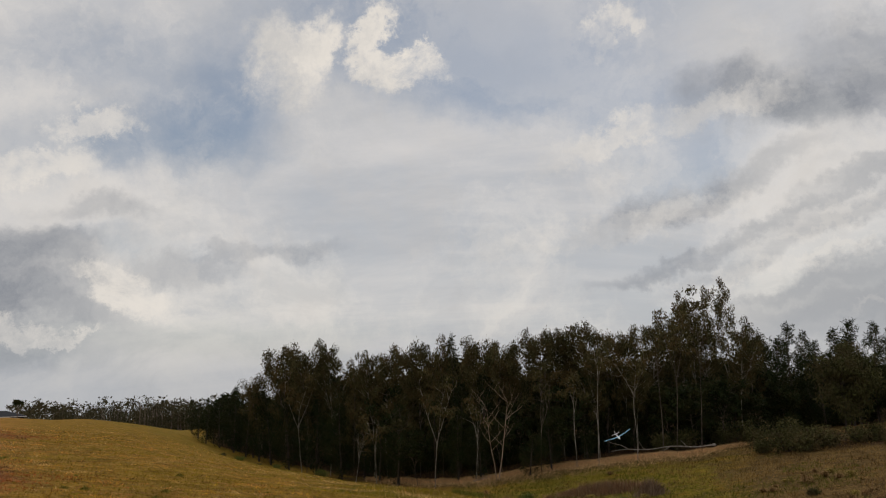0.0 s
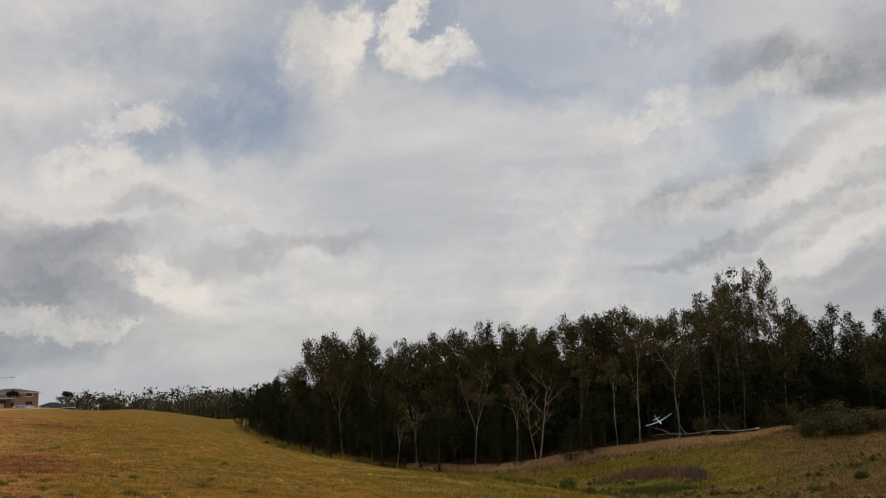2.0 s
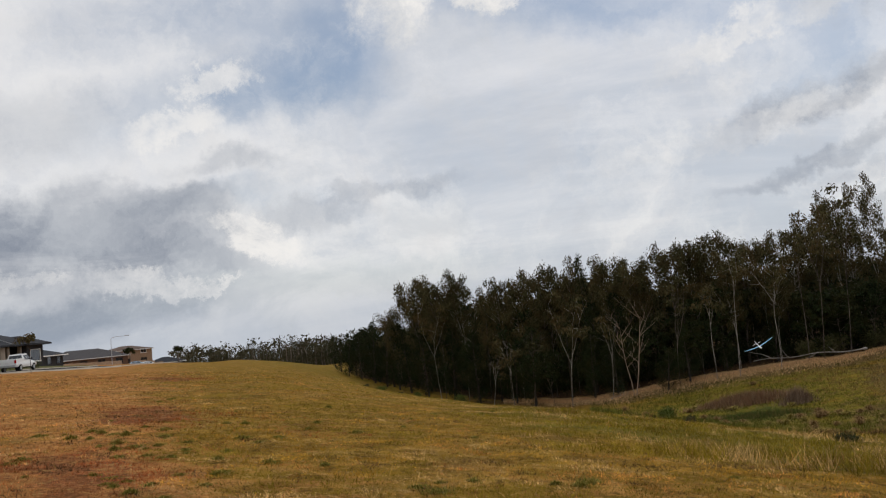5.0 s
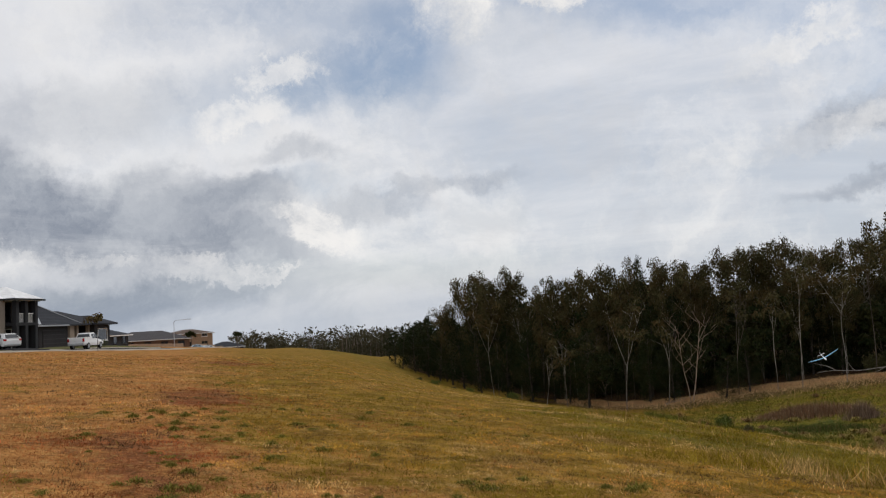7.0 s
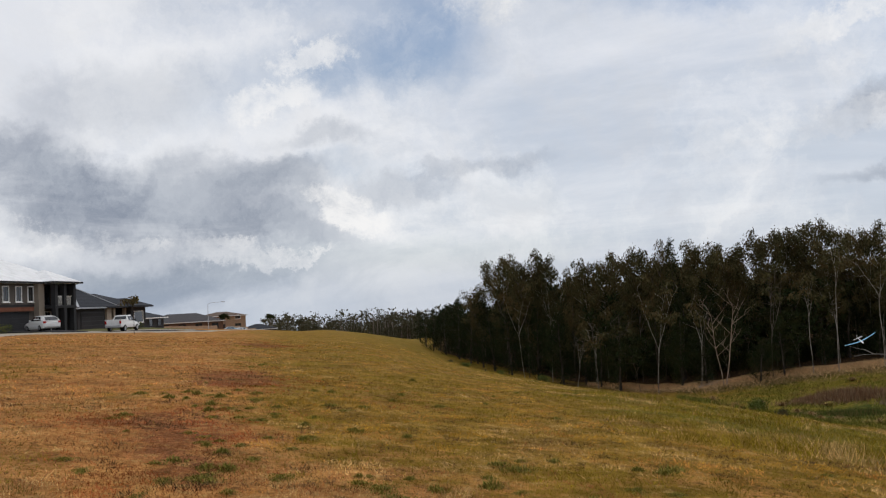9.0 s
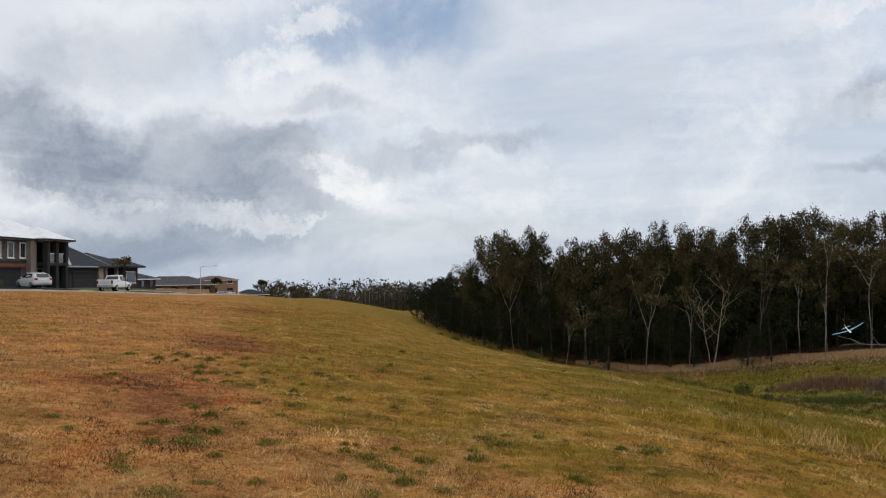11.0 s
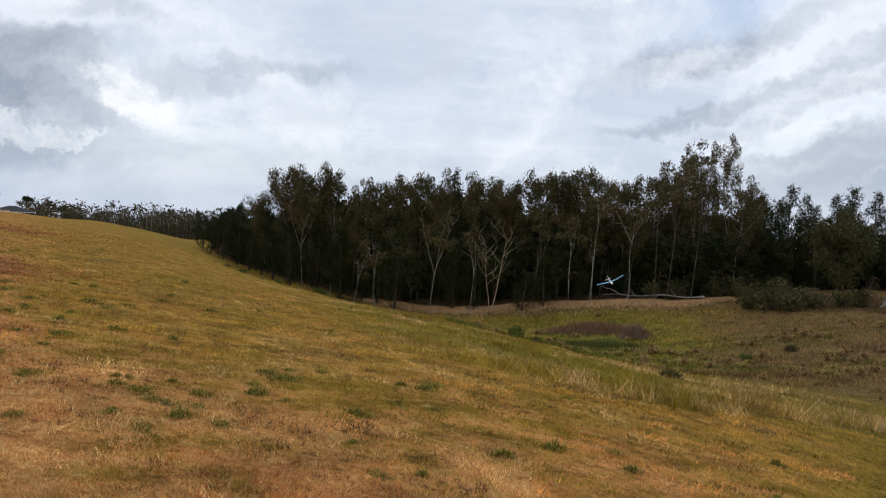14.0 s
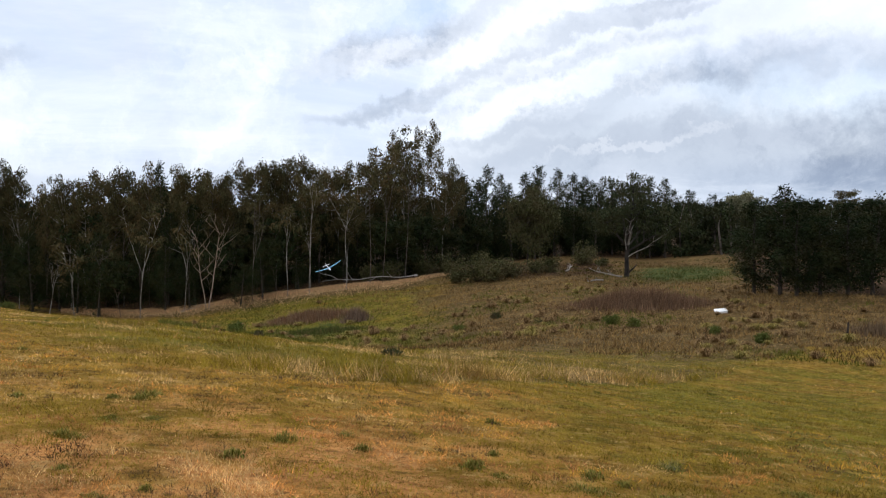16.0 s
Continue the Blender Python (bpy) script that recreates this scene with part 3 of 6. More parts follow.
MODELS = {k: (ob, max(v.co.z for part_ob in ob.children for v in part_ob.data.vertices)) for k, (ob, _) in MODELS.items()}
used = set()


def plant(kind, az, r, top=None, height=None, turn=None, wide=1.0, label=""):
    """Plants a copy of a model; top is the angle at which its tip stands over the eye's level."""
    model, tall = MODELS[kind]
    p = spot(az, r)
    h = height if height else max(3.5, EYE + r * math.tan(radians(top)) - p.z)
    k = h / tall
    s = k ** 0.6 * wide
    m = pose(p.x, p.y, p.z, 0, 0, random.uniform(0, 360) if turn is None else turn) @ Matrix.Diagonal((s, s, k, 1))
    if kind in used:
        ob = again(model, m)
    else:
        ob = model
        ob.matrix_basis = m
        used.add(kind)
    return tagged(ob, label) if label else ob


# the wood's front: model, bearing, distance, angle of the tip
FRONT_WEST = [("gum_c", -14.4, 116, 2.95), ("gum_a", -16.0, 120, 1.3), ("gum_b", -11.4, 112, 2.95), ("gum_c", -13.0, 114, 2.35), ("gum_a", -9.8, 109, 1.5),
              ("gum_d", -8.4, 106, 2.1), ("gum_b", -7.5, 105, 2.3), ("gum_a", -6.3, 103, 2.5), ("gum_c", -5.2, 101, 2.9), ("gum_a", -3.6, 98, 3.1),
              ("oak_b", -2.6, 97, 3.2), ("gum_b", -1.2, 96, 2.85), ("gum_c", 0.3, 98, 2.85), ("gum_a", 2.0, 97, 3.35)]
FRONT_EAST = [("gum_c", 3.5, 96, 3.4), ("gum_d", 4.8, 96, 3.25), ("gum_c", 6.4, 97, 3.95), ("gum_c", 8.3, 98, 3.05), ("gum_b", 9.3, 99, 3.25),
              ("gum_d", 11.0, 101, 3.45), ("gum_a", 12.0, 102, 3.8), ("gum_e", 14.0, 104, 5.8), ("gum_e", 15.9, 108, 6.5), ("gum_d", 13.2, 103, 4.9), ("gum_a", 17.3, 112, 3.5),
              ("gum_b", 14.8, 106, 3.4), ("gum_d", 7.2, 92, 1.2), ("gum_b", 9.8, 95, 0.9), ("gum_d", 16.6, 104, 2.8)]
OAKS = [("oak_b", -17.6, 132, 0.25), ("oak_a", -18.6, 138, -0.2), ("oak_c", -16.6, 126, -0.2), ("oak_c", -19.2, 140, -0.6), ("oak_c", -18.0, 133, -0.4), ("oak_a", -20.2, 143, -0.8), ("oak_a", -19.6, 150, -0.5), ("oak_b", -20.6, 170, -0.6),
        ("oak_a", 19.8, 122, 3.45), ("oak_b", 18.3, 120, 2.8), ("oak_a", 18.9, 118, 2.5), ("oak_b", 20.8, 124, 2.8), ("oak_c", 21.6, 120, 2.2), ("oak_b", 22.7, 121, 2.9), ("oak_a", 23.6, 122, 3.5), ("oak_b", 24.6, 124, 3.2),
        ("oak_a", 25.9, 122, 2.9), ("oak_c", 27.4, 120, 2.2), ("oak_b", 28.6, 126, 2.4), ("oak_a", 31.2, 124, 2.6), ("oak_b", 32.2, 122, 2.4), ("oak_c", 30.3, 122, 2.2), ("oak_b", 26.6, 123, 2.6), ("oak_b", 23.2, 119, 2.4),
        ("oak_c", -19.7, 131, -1.0), ("oak_c", -18.8, 130, -0.5), ("oak_a", -17.9, 127, 0.0), ("oak_c", -17.1, 124, 0.2), ("oak_b", -16.2, 121, 0.6), ("oak_c", -15.4, 118, 0.0), ("oak_c", -14.2, 115, -0.7), ("oak_a", -12.4, 111, -0.4), ("oak_c", -10.6, 107, -1.2),
        ("oak_c", 33.5, 130, 1.6), ("oak_a", 35.2, 134, 1.3)]
CLUMP = [("oak_d", 38.0, 69, 1.0), ("oak_b", 39.6, 68, 1.9), ("oak_d", 40.6, 67, 1.0), ("oak_d", 42.0, 68, 0.95), ("oak_d", 43.6, 69, 0.9),
         ("oak_b", 45.0, 70, 0.9), ("oak_d", 46.5, 71, 0.9), ("oak_d", 48.5, 72, 1.0), ("oak_b", 41.3, 74, 0.9), ("oak_d", 44.6, 76, 1.0)]
for row in (FRONT_WEST, FRONT_EAST, OAKS, CLUMP):
    for kind, az, r, top in row:
        plant(kind, az, r, top + (0.42 if row in (FRONT_WEST, FRONT_EAST) and top < 4.5 else 0.0), wide=1.25 if row is CLUMP else 1.0 if row is OAKS else 0.5 if top > 4.5 else 0.64)

# rows behind and beneath
rng = random.Random(5)
az = 18.2
while az < 33:
    plant(rng.choice(["oak_a", "oak_b"]), az, 127 + rng.uniform(0, 6), rng.uniform(1.3, 2.3), wide=1.15)
    az += rng.uniform(0.7, 1.3)
for depth, low, high in ((0.5, -1.6, 0.8), (4, -1.6, 0.6), (8, 0.0, 1.8), (14, 0.5, 2.0), (22, 0.8, 2.2)):
    az = -18.0
    while az < 32.5:
        lift = 1.0 + 0.08 * math.exp(-((az - 14) / 3) ** 2) - 0.25 * float(step(az, 17, 32))
        kind = rng.choice(["fill_a", "fill_b", "fill_c"] if depth > 10 else ["oak_b", "fill_a", "fill_b"] if depth > 4 else ["oak_a", "oak_c", "oak_b"] if depth > 1 else ["mid_a", "mid_b", "mid_a", "oak_b"])
        drop = -2.2 * float(step(-az, 13.5, 16.5)) - 0.9 * float(step(az, 17, 20))
        plant(kind, az, float(edge(az)) + depth + rng.uniform(-1.5, 1.5) + 4, rng.uniform(low, high) * lift + drop, turn=rng.uniform(0, 360), wide=1.15)
        az += rng.uniform(1.5, 2.4)

# saplings between the foremost trunks
az = -17.0
while az < 6.5:
    p_r = float(edge(az)) + rng.uniform(-4.5, 1.5)
    plant(rng.choice(["oak_b", "oak_a", "mid_b", "oak_c"]), az, p_r, rng.uniform(-3.6, -0.9) - 1.2 * float(step(-az, 12, 16)), turn=rng.uniform(0, 360), wide=1.0)
    az += rng.uniform(0.9, 2.0)

# undergrowth in the shade of the wood's edge
brush = shrub(31, 3.2, 3.4, "dark leafy undergrowth at the wood's edge", OAK_LEAF, 0.55, "undergrowth", "undergrowth along the wood")
first = True
az = -17.5
while az < 35.5:
    p = spot(az, float(edge(az)) + rng.uniform(5, 9) - (6 if 33 < az else 0))
    k = rng.uniform(0.7, 1.35)
    m = pose(p.x, p.y, p.z, 0, 0, rng.uniform(0, 360)) @ Matrix.Diagonal((k, k, k * rng.uniform(0.8, 1.2), 1))
    if first:
        brush.matrix_basis, first = m, False
    else:
        again(brush, m)
    az += rng.uniform(1.1, 1.9)


# ---------------------------------------------------------------- single trees that stand out
def twin_gum():
    """Half-bare gum with two pinkish stems rising from one foot."""
    w = Wood(41)
    r = w.r
    right = bearing(90.4)
    foot = Vector((0, 0, -0.3))
    lean = w.path(foot, right * 0.17 + Vector((0, 0, 1)), 8.6, 9, 0.035, 0.03)
    tall = w.path(foot + right * -0.15, right * -0.10 + Vector((0, 0, 1)), 7.6, 9, 0.035, 0.03)
    for stem, thick in ((lean, 0.072), (tall, 0.050)):
        w.limb(stem, [thick * (1 - 0.08 * k) for k in range(10)], 8)
        for k in range(4, 10):
            for _ in range(1 + (k % 2)):
                side = right * r.choice((-1, 1)) * r.uniform(0.4, 1.0) + bearing(0.4) * r.uniform(-0.4, 0.4)
                q = w.path(stem[k], side + Vector((0, 0, r.uniform(0.5, 1.3))), r.uniform(1.8, 3.8), 6, 0.12, 0.09)
                w.limb(q, [0.026, 0.022, 0.018, 0.014, 0.011, 0.008, 0.004], 5)
                twig = w.path(q[3], side * -0.4 + Vector((0, 0, 1)), 1.2, 4, 0.2)
                w.limb(twig, [0.018, 0.015, 0.012, 0.008, 0.005], 4)
                if k > 6 and r.random() < 0.35:
                    w.clump(q[-1], 0.6, 36, 0.28, 0.10, 0.7)
    t = w.finish("twin_stemmed_gum", "half-bare gum tree with two pinkish stems from one foot", "tree", "", PINK_BARK, GUM_LEAF)
    p = spot(0.2, 89)
    t.matrix_basis = pose(p.x, p.y, p.z)


def forked_gum(name_label, seed, az, r, height, fork, spread, mat, tufts=0.5):
    """Thin pale stem that forks into steep bare limbs with a few tufts."""
    w = Wood(seed)
    q = w.r
    stem = w.path(Vector((0, 0, -0.3)), Vector((q.gauss(0, 0.04), 0, 1)), height * fork + 0.3, 7, 0.04, 0.04)
    w.limb(stem, [0.044 - 0.0025 * k for k in range(8)], 7)
    for k, s in enumerate((-1, 1, 0.4)):
        limb = w.path(stem[-1 - (k == 2)], bearing(90 + az) * s * spread + Vector((0, q.uniform(-0.2, 0.2), 1)), height * (1 - fork), 7, 0.08, 0.05)
        w.limb(limb, [0.029 - 0.0032 * j for j in range(8)], 6)
        for j in range(3, 8):
            twig = w.path(limb[j], Vector((q.gauss(0, 1), q.gauss(0, 1), 0.8)), q.uniform(0.7, 1.8), 4, 0.2)
            w.limb(twig, [0.02, 0.016, 0.012, 0.008, 0.005], 4)
            if q.random() < tufts:
                w.clump(twig[-1], 0.8, 60, 0.42, 0.16, 0.7)
    t = w.finish("forked_gum", name_label, "tree", "gum trees of the wood", mat, GUM_LEAF)
    p = spot(az, r)
    t.matrix_basis = pose(p.x, p.y, p.z)


twin_gum()
forked_gum("thin pale gum tree forking into bare limbs", 51, 9.7, 89, 11.0, 0.62, 0.36, PALE_BARK)
forked_gum("straight pale gum stem with high tufts", 52, 7.1, 88.5, 12.5, 0.75, 0.18, PALE_BARK)
forked_gum("pale gum tree with low side limb", 53, -13.3, 111, 13.5, 0.45, 0.30, PALE_BARK, 0.7)
forked_gum("pale gum tree with spreading bare limbs", 54, -4.2, 92, 12.0, 0.40, 0.34, PALE_BARK, 0.7)
forked_gum("thin pale gum stem in shade", 55, -9.7, 104, 6.0, 0.5, 0.2, PALE_BARK, 0.1)
forked_gum("straight pale gum stem with high tufts", 56, 12.3, 91, 15.0, 0.55, 0.16, BROWN_BARK, 0.7)
forked_gum("straight pale gum stem with high tufts", 57, 13.9, 93, 17.0, 0.55, 0.14, BROWN_BARK, 0.7)
forked_gum("pale gum tree with leaning fork", 58, 3.2, 89.5, 11.0, 0.45, 0.22, BROWN_BARK, 0.7)
forked_gum("tall thin pale gum stem", 60, 5.6, 89.5, 9.5, 0.7, 0.2, PALE_BARK, 0.5)
forked_gum("tall thin pale gum stem", 66, 11.4, 91, 13.0, 0.75, 0.15, BROWN_BARK, 0.5)
forked_gum("tall thin pale gum stem", 67, -1.4, 90, 8.5, 0.55, 0.25, PALE_BARK, 0.3)
forked_gum("thin pale gum stem in shade", 68, -8.2, 99, 7.5, 0.6, 0.2, PALE_BARK, 0.3)
forked_gum("thin pale gum stem in shade", 59, -6.9, 96, 9.0, 0.55, 0.25, BROWN_BARK, 0.4)

# the round gum beyond the reeds, the broad young one by the shrubs, and two that look over the wood
def single(model, az, r, top, wide, turn=0):
    tall = max(v.co.z for ob in model.children for v in ob.data.vertices)
    p = spot(az, r)
    model.matrix_basis = pose(p.x, p.y, p.z, 0, 0, turn) @ Matrix.Diagonal((wide, wide, (EYE + r * math.tan(radians(top)) - p.z) / tall, 1))


def spreading_gum(az, r):
    """A dark leaning trunk with a stub at its foot, pale bare limbs and a broad ragged crown."""
    w = Wood(61)
    q = w.r
    right, ahead = bearing(az + 90), bearing(az)
    trunk = w.path(Vector((0, 0, -0.4)), right * 0.10 + Vector((0, 0, 1)), 4.8, 7, 0.05, 0.03)
    w.limb(trunk, [0.36, 0.27, 0.25, 0.24, 0.23, 0.22, 0.21, 0.19], 9)
    stub = w.path(trunk[1], right * 0.75 + Vector((0, 0, 0.8)), 1.6, 4, 0.08, 0.05)
    w.limb(stub, [0.14, 0.12, 0.10, 0.08, 0.05], 7)
    pale = Wood(62)
    ends = []
    for at, side, depth, length, rad in ((7, -0.45, 0.1, 6.2, 0.16), (7, 0.10, -0.5, 7.4, 0.17), (7, 0.45, 0.4, 7.2, 0.17), (5, 1.25, -0.1, 6.6, 0.13), (6, -1.0, 0.5, 5.4, 0.12), (6, 0.9, 0.9, 6.0, 0.12), (6, -0.7, -0.8, 5.0, 0.11)):
        limb = w.path(trunk[at], right * side + ahead * depth + Vector((0, 0, 1)), length, 9, 0.09, 0.04)
        w.limb(limb, [rad * (1 - 0.095 * k) for k in range(10)], 7)
        for j in range(3, 10):
            for _ in range(2):
                d = right * q.gauss(side * 0.5, 0.9) + ahead * q.gauss(depth * 0.5, 0.9) + Vector((0, 0, q.uniform(0.2, 0.9)))
                twig = w.path(limb[j], d, q.uniform(1.2, 2.9), 5, 0.18, 0.03)
                w.limb(twig, [0.045, 0.036, 0.028, 0.020, 0.013, 0.007], 4)
                ends += [twig[-1], twig[-2]] if j > 3 else []
    for at, side, rise, length in ((5, -0.35, 1.0, 3.6), (6, 0.1, 1.0, 4.6), (4, 1.1, 0.8, 5.4), (6, 0.45, 0.8, 3.0)):
        bare = pale.path(trunk[at], right * side - ahead * 0.55 + Vector((0, 0, rise)), length, 6, 0.15, 0.04)
        pale.limb(bare, [0.062, 0.056, 0.048, 0.038, 0.028, 0.018, 0.008], 6)
        for j in (3, 4, 5):
            twig = pale.path(bare[j], right * pale.r.gauss(0, 0.8) - ahead * 0.3 + Vector((0, 0, 0.8)), 0.9, 4, 0.2)
            pale.limb(twig, [0.03, 0.025, 0.018, 0.012, 0.006], 4)
    for e in ends:
        size = q.uniform(0.55, 1.15)
        w.clump(e, size, int(size * size * 44 + 12), 0.34, 0.14, 0.75, 0.85)
    t = w.finish("gum_tree", "spreading gum tree with dark leaning trunk and pale bare limbs", "tree", "gum trees of the wood", BLACK_BARK, ROUND_LEAF)
    arrays("bare_limb", [tuple(v) for v in pale.v], pale.f, PALE_BARK, t, "pale bare lower limbs", smooth=True)
    return t


single(spreading_gum(29.6, 88), 29.6, 88, 2.85, 1.0)
single(gum(62, 9.3, 0.16, 3.4, 1.0, "bushy yellow-green young gum tree", DARK_BARK, SHRUB_LEAF, forks=3), 22.6, 96, 2.0, 1.0)
single(gum(63, 12.0, 0.45, 3.0, 1.4, "pale blossoming gum tree above the she-oaks", DARK_BARK, PALE_LEAF, forks=2), 36.8, 128, 1.5, 0.9)
single(gum(64, 14.0, 0.6, 2.6, 1.3, "far gum tree standing over the wood", DARK_BARK, forks=2), 44.0, 140, 1.5, 0.9)

bushes = [(19.2, 88, 3.8, 3.3), (17.7, 89, 2.0, 1.9), (20.3, 87.5, 3.4, 3.7), (21.6, 89, 2.4, 2.4), (24.2, 93, 2.6, 2.4), (26.6, 106, 3.4, 2.9), (28.0, 104, 1.6, 1.2), (16.9, 101, 3.0, 3.0),
          (12.7, 95, 2.4, 2.6), (11.2, 94, 2.0, 2.2), (23.4, 92, 2.0, 1.8), (15.2, 100, 3.2, 3.3)]
for n, (az, r, size, high) in enumerate(bushes):
    b = shrub(70 + n, size, high, "grey-green spreading shrub beside the gully" if high < 2.7 else "tall leafy shrub at the wood's edge", None, 0.6)
    p = spot(az, r)
    b.matrix_basis = pose(p.x, p.y, p.z)


# ---------------------------------------------------------------- dead wood
def fallen_log():
    w = Wood(81)
    a, b = spot(8.0, 90, 1.05), spot(14.6, 93.5, 0.55)
    n = 12
    pts = [a.lerp(b, k / n) + Vector((0, 0, 0.10 * math.sin(k * 1.1) + 0.3 * (k / n) * (1 - k / n))) for k in range(n + 1)]
    w.limb(pts, [0.022 + 0.0034 * k for k in range(n + 1)], 8)
    back = (a - b).normalized()
    for k, rise, ln in ((2, 0.8, 2.6), (4, 0.45, 2.0), (7, -0.25, 1.6), (9, 0.7, 1.2)):
        q = w.path(pts[k], back + Vector((0.1, -0.2, rise)), ln, 5, 0.12)
        w.limb(q, [0.045, 0.036, 0.028, 0.02, 0.014, 0.008], 6)
    root = w.path(pts[-1], (b - a) + Vector((0, 0, 0.8)), 0.9, 3, 0.3)
    w.limb(root, [0.13, 0.15, 0.10, 0.04], 7)
    t = thing("fallen_log", "bleached fallen gum trunk lying along the bank", "log")
    arrays("trunk", [tuple(v) for v in w.v], w.f, DEAD_WOOD, t, smooth=True)


def dead_branch(seed, az, r, length, turn):
    w = Wood(seed)
    a = radians(turn)
    main = w.path(Vector((0, 0, 0.12)), Vector((math.cos(a), math.sin(a), 0.08)), length, 8, 0.12)
    w.limb(main, [0.10 - 0.01 * k for k in range(9)], 6)
    for k in (2, 4, 5, 6):
        q = w.path(main[k], Vector((math.cos(a + 0.8), math.sin(a + 0.8), 0.5)), length * 0.3, 4, 0.25)
        w.limb(q, [0.05, 0.04, 0.03, 0.02, 0.01], 5)
    t = thing("dead_branch", "bleached dead branch lying in grass", "branch", "dead branches", at=pose(*spot(az, r)))
    arrays("stem", [tuple(v) for v in w.v], w.f, DEAD_WOOD, t, smooth=True)


fallen_log()
dead_branch(83, 29.3, 86.5, 3.6, 172)
dead_branch(84, 28.0, 83, 2.6, 170)
dead_branch(85, -1.6, 90, 2.4, 20)
dead_branch(86, 25.4, 92, 2.2, 30)


# ---------------------------------------------------------------- far woods
def far_woods(name, az0, az1, r0, r1, top_lo, top_hi, count, label, leaf=1.2, each=17, mat=None):
    """Crowns of a distant wood: leaf clumps over stems, in one mesh."""
    w = Wood(91 + int(abs(az0)))
    n = w.r
    for k in range(count):
        az, r = n.uniform(az0, az1), n.uniform(r0, r1)
        p = spot(az, r)
        top = EYE + r * math.tan(radians(n.uniform(top_lo, top_hi) + 0.16 * math.sin(az * 2.1) + 0.1 * math.sin(az * 5.7)))
        h = max(4.0, top - p.z)
        w.limb([p + Vector((0, 0, -0.5)), p + Vector((n.gauss(0, 0.3), 0, h * 0.6)), p + Vector((n.gauss(0, 0.5), 0, h * 0.92))], [0.22, 0.14, 0.05], 4)
        wide = h * n.uniform(0.16, 0.3)
        for j in range(7):
            c = p + Vector((n.gauss(0, wide * 0.5), n.gauss(0, wide * 0.5), h * n.uniform(0.04, 0.95)))
            w.clump(c, wide * n.uniform(0.5, 0.85), each, leaf * 1.15, leaf * 0.5, 0.4, 0.75)
    t = thing(name, label, "woods", kind="stuff")
    arrays("stems", [tuple(v) for v in w.v], w.f, BROWN_BARK, t)
    q = np.concatenate(w.leaf).reshape(-1, 3)
    arrays("canopy", q, np.arange(len(q)).reshape(-1, 4), mat or FAR_LEAF, t)


far_woods("far_woods", -29.0, -17.5, 265, 430, -1.35, -0.85, 280, "distant dark gum woods beyond the hill", 0.55, 34)
far_woods("far_woods", 15, 60, 620, 900, 0.45, 0.8, 140, "distant wooded ridge on the skyline", 2.6)
far_woods("far_woods", -32.0, 15, 620, 900, -0.65, -0.25, 210, "distant wooded ridge on the skyline", 2.6)
far_woods("far_woods", 33, 60, 120, 210, 0.2, 0.85, 190, "dense dark woods behind the she-oaks", 0.55, 70, WOOD_LEAF)


# ---------------------------------------------------------------- grass
STRAW, OLIVE, GREEN = np.array((0.69, 0.315, 0.085)), np.array((0.53, 0.288, 0.042)), np.array((0.26, 0.190, 0.022))
RUST, TAN, MARSH, PALE = np.array((0.37, 0.105, 0.036)), np.array((0.38, 0.225, 0.070)), np.array((0.075, 0.105, 0.016)), np.array((0.64, 0.42, 0.18))
DARK = np.array((0.07, 0.042, 0.024))


def v_az(x, y):
    return np.degrees(np.arctan2(x, y))


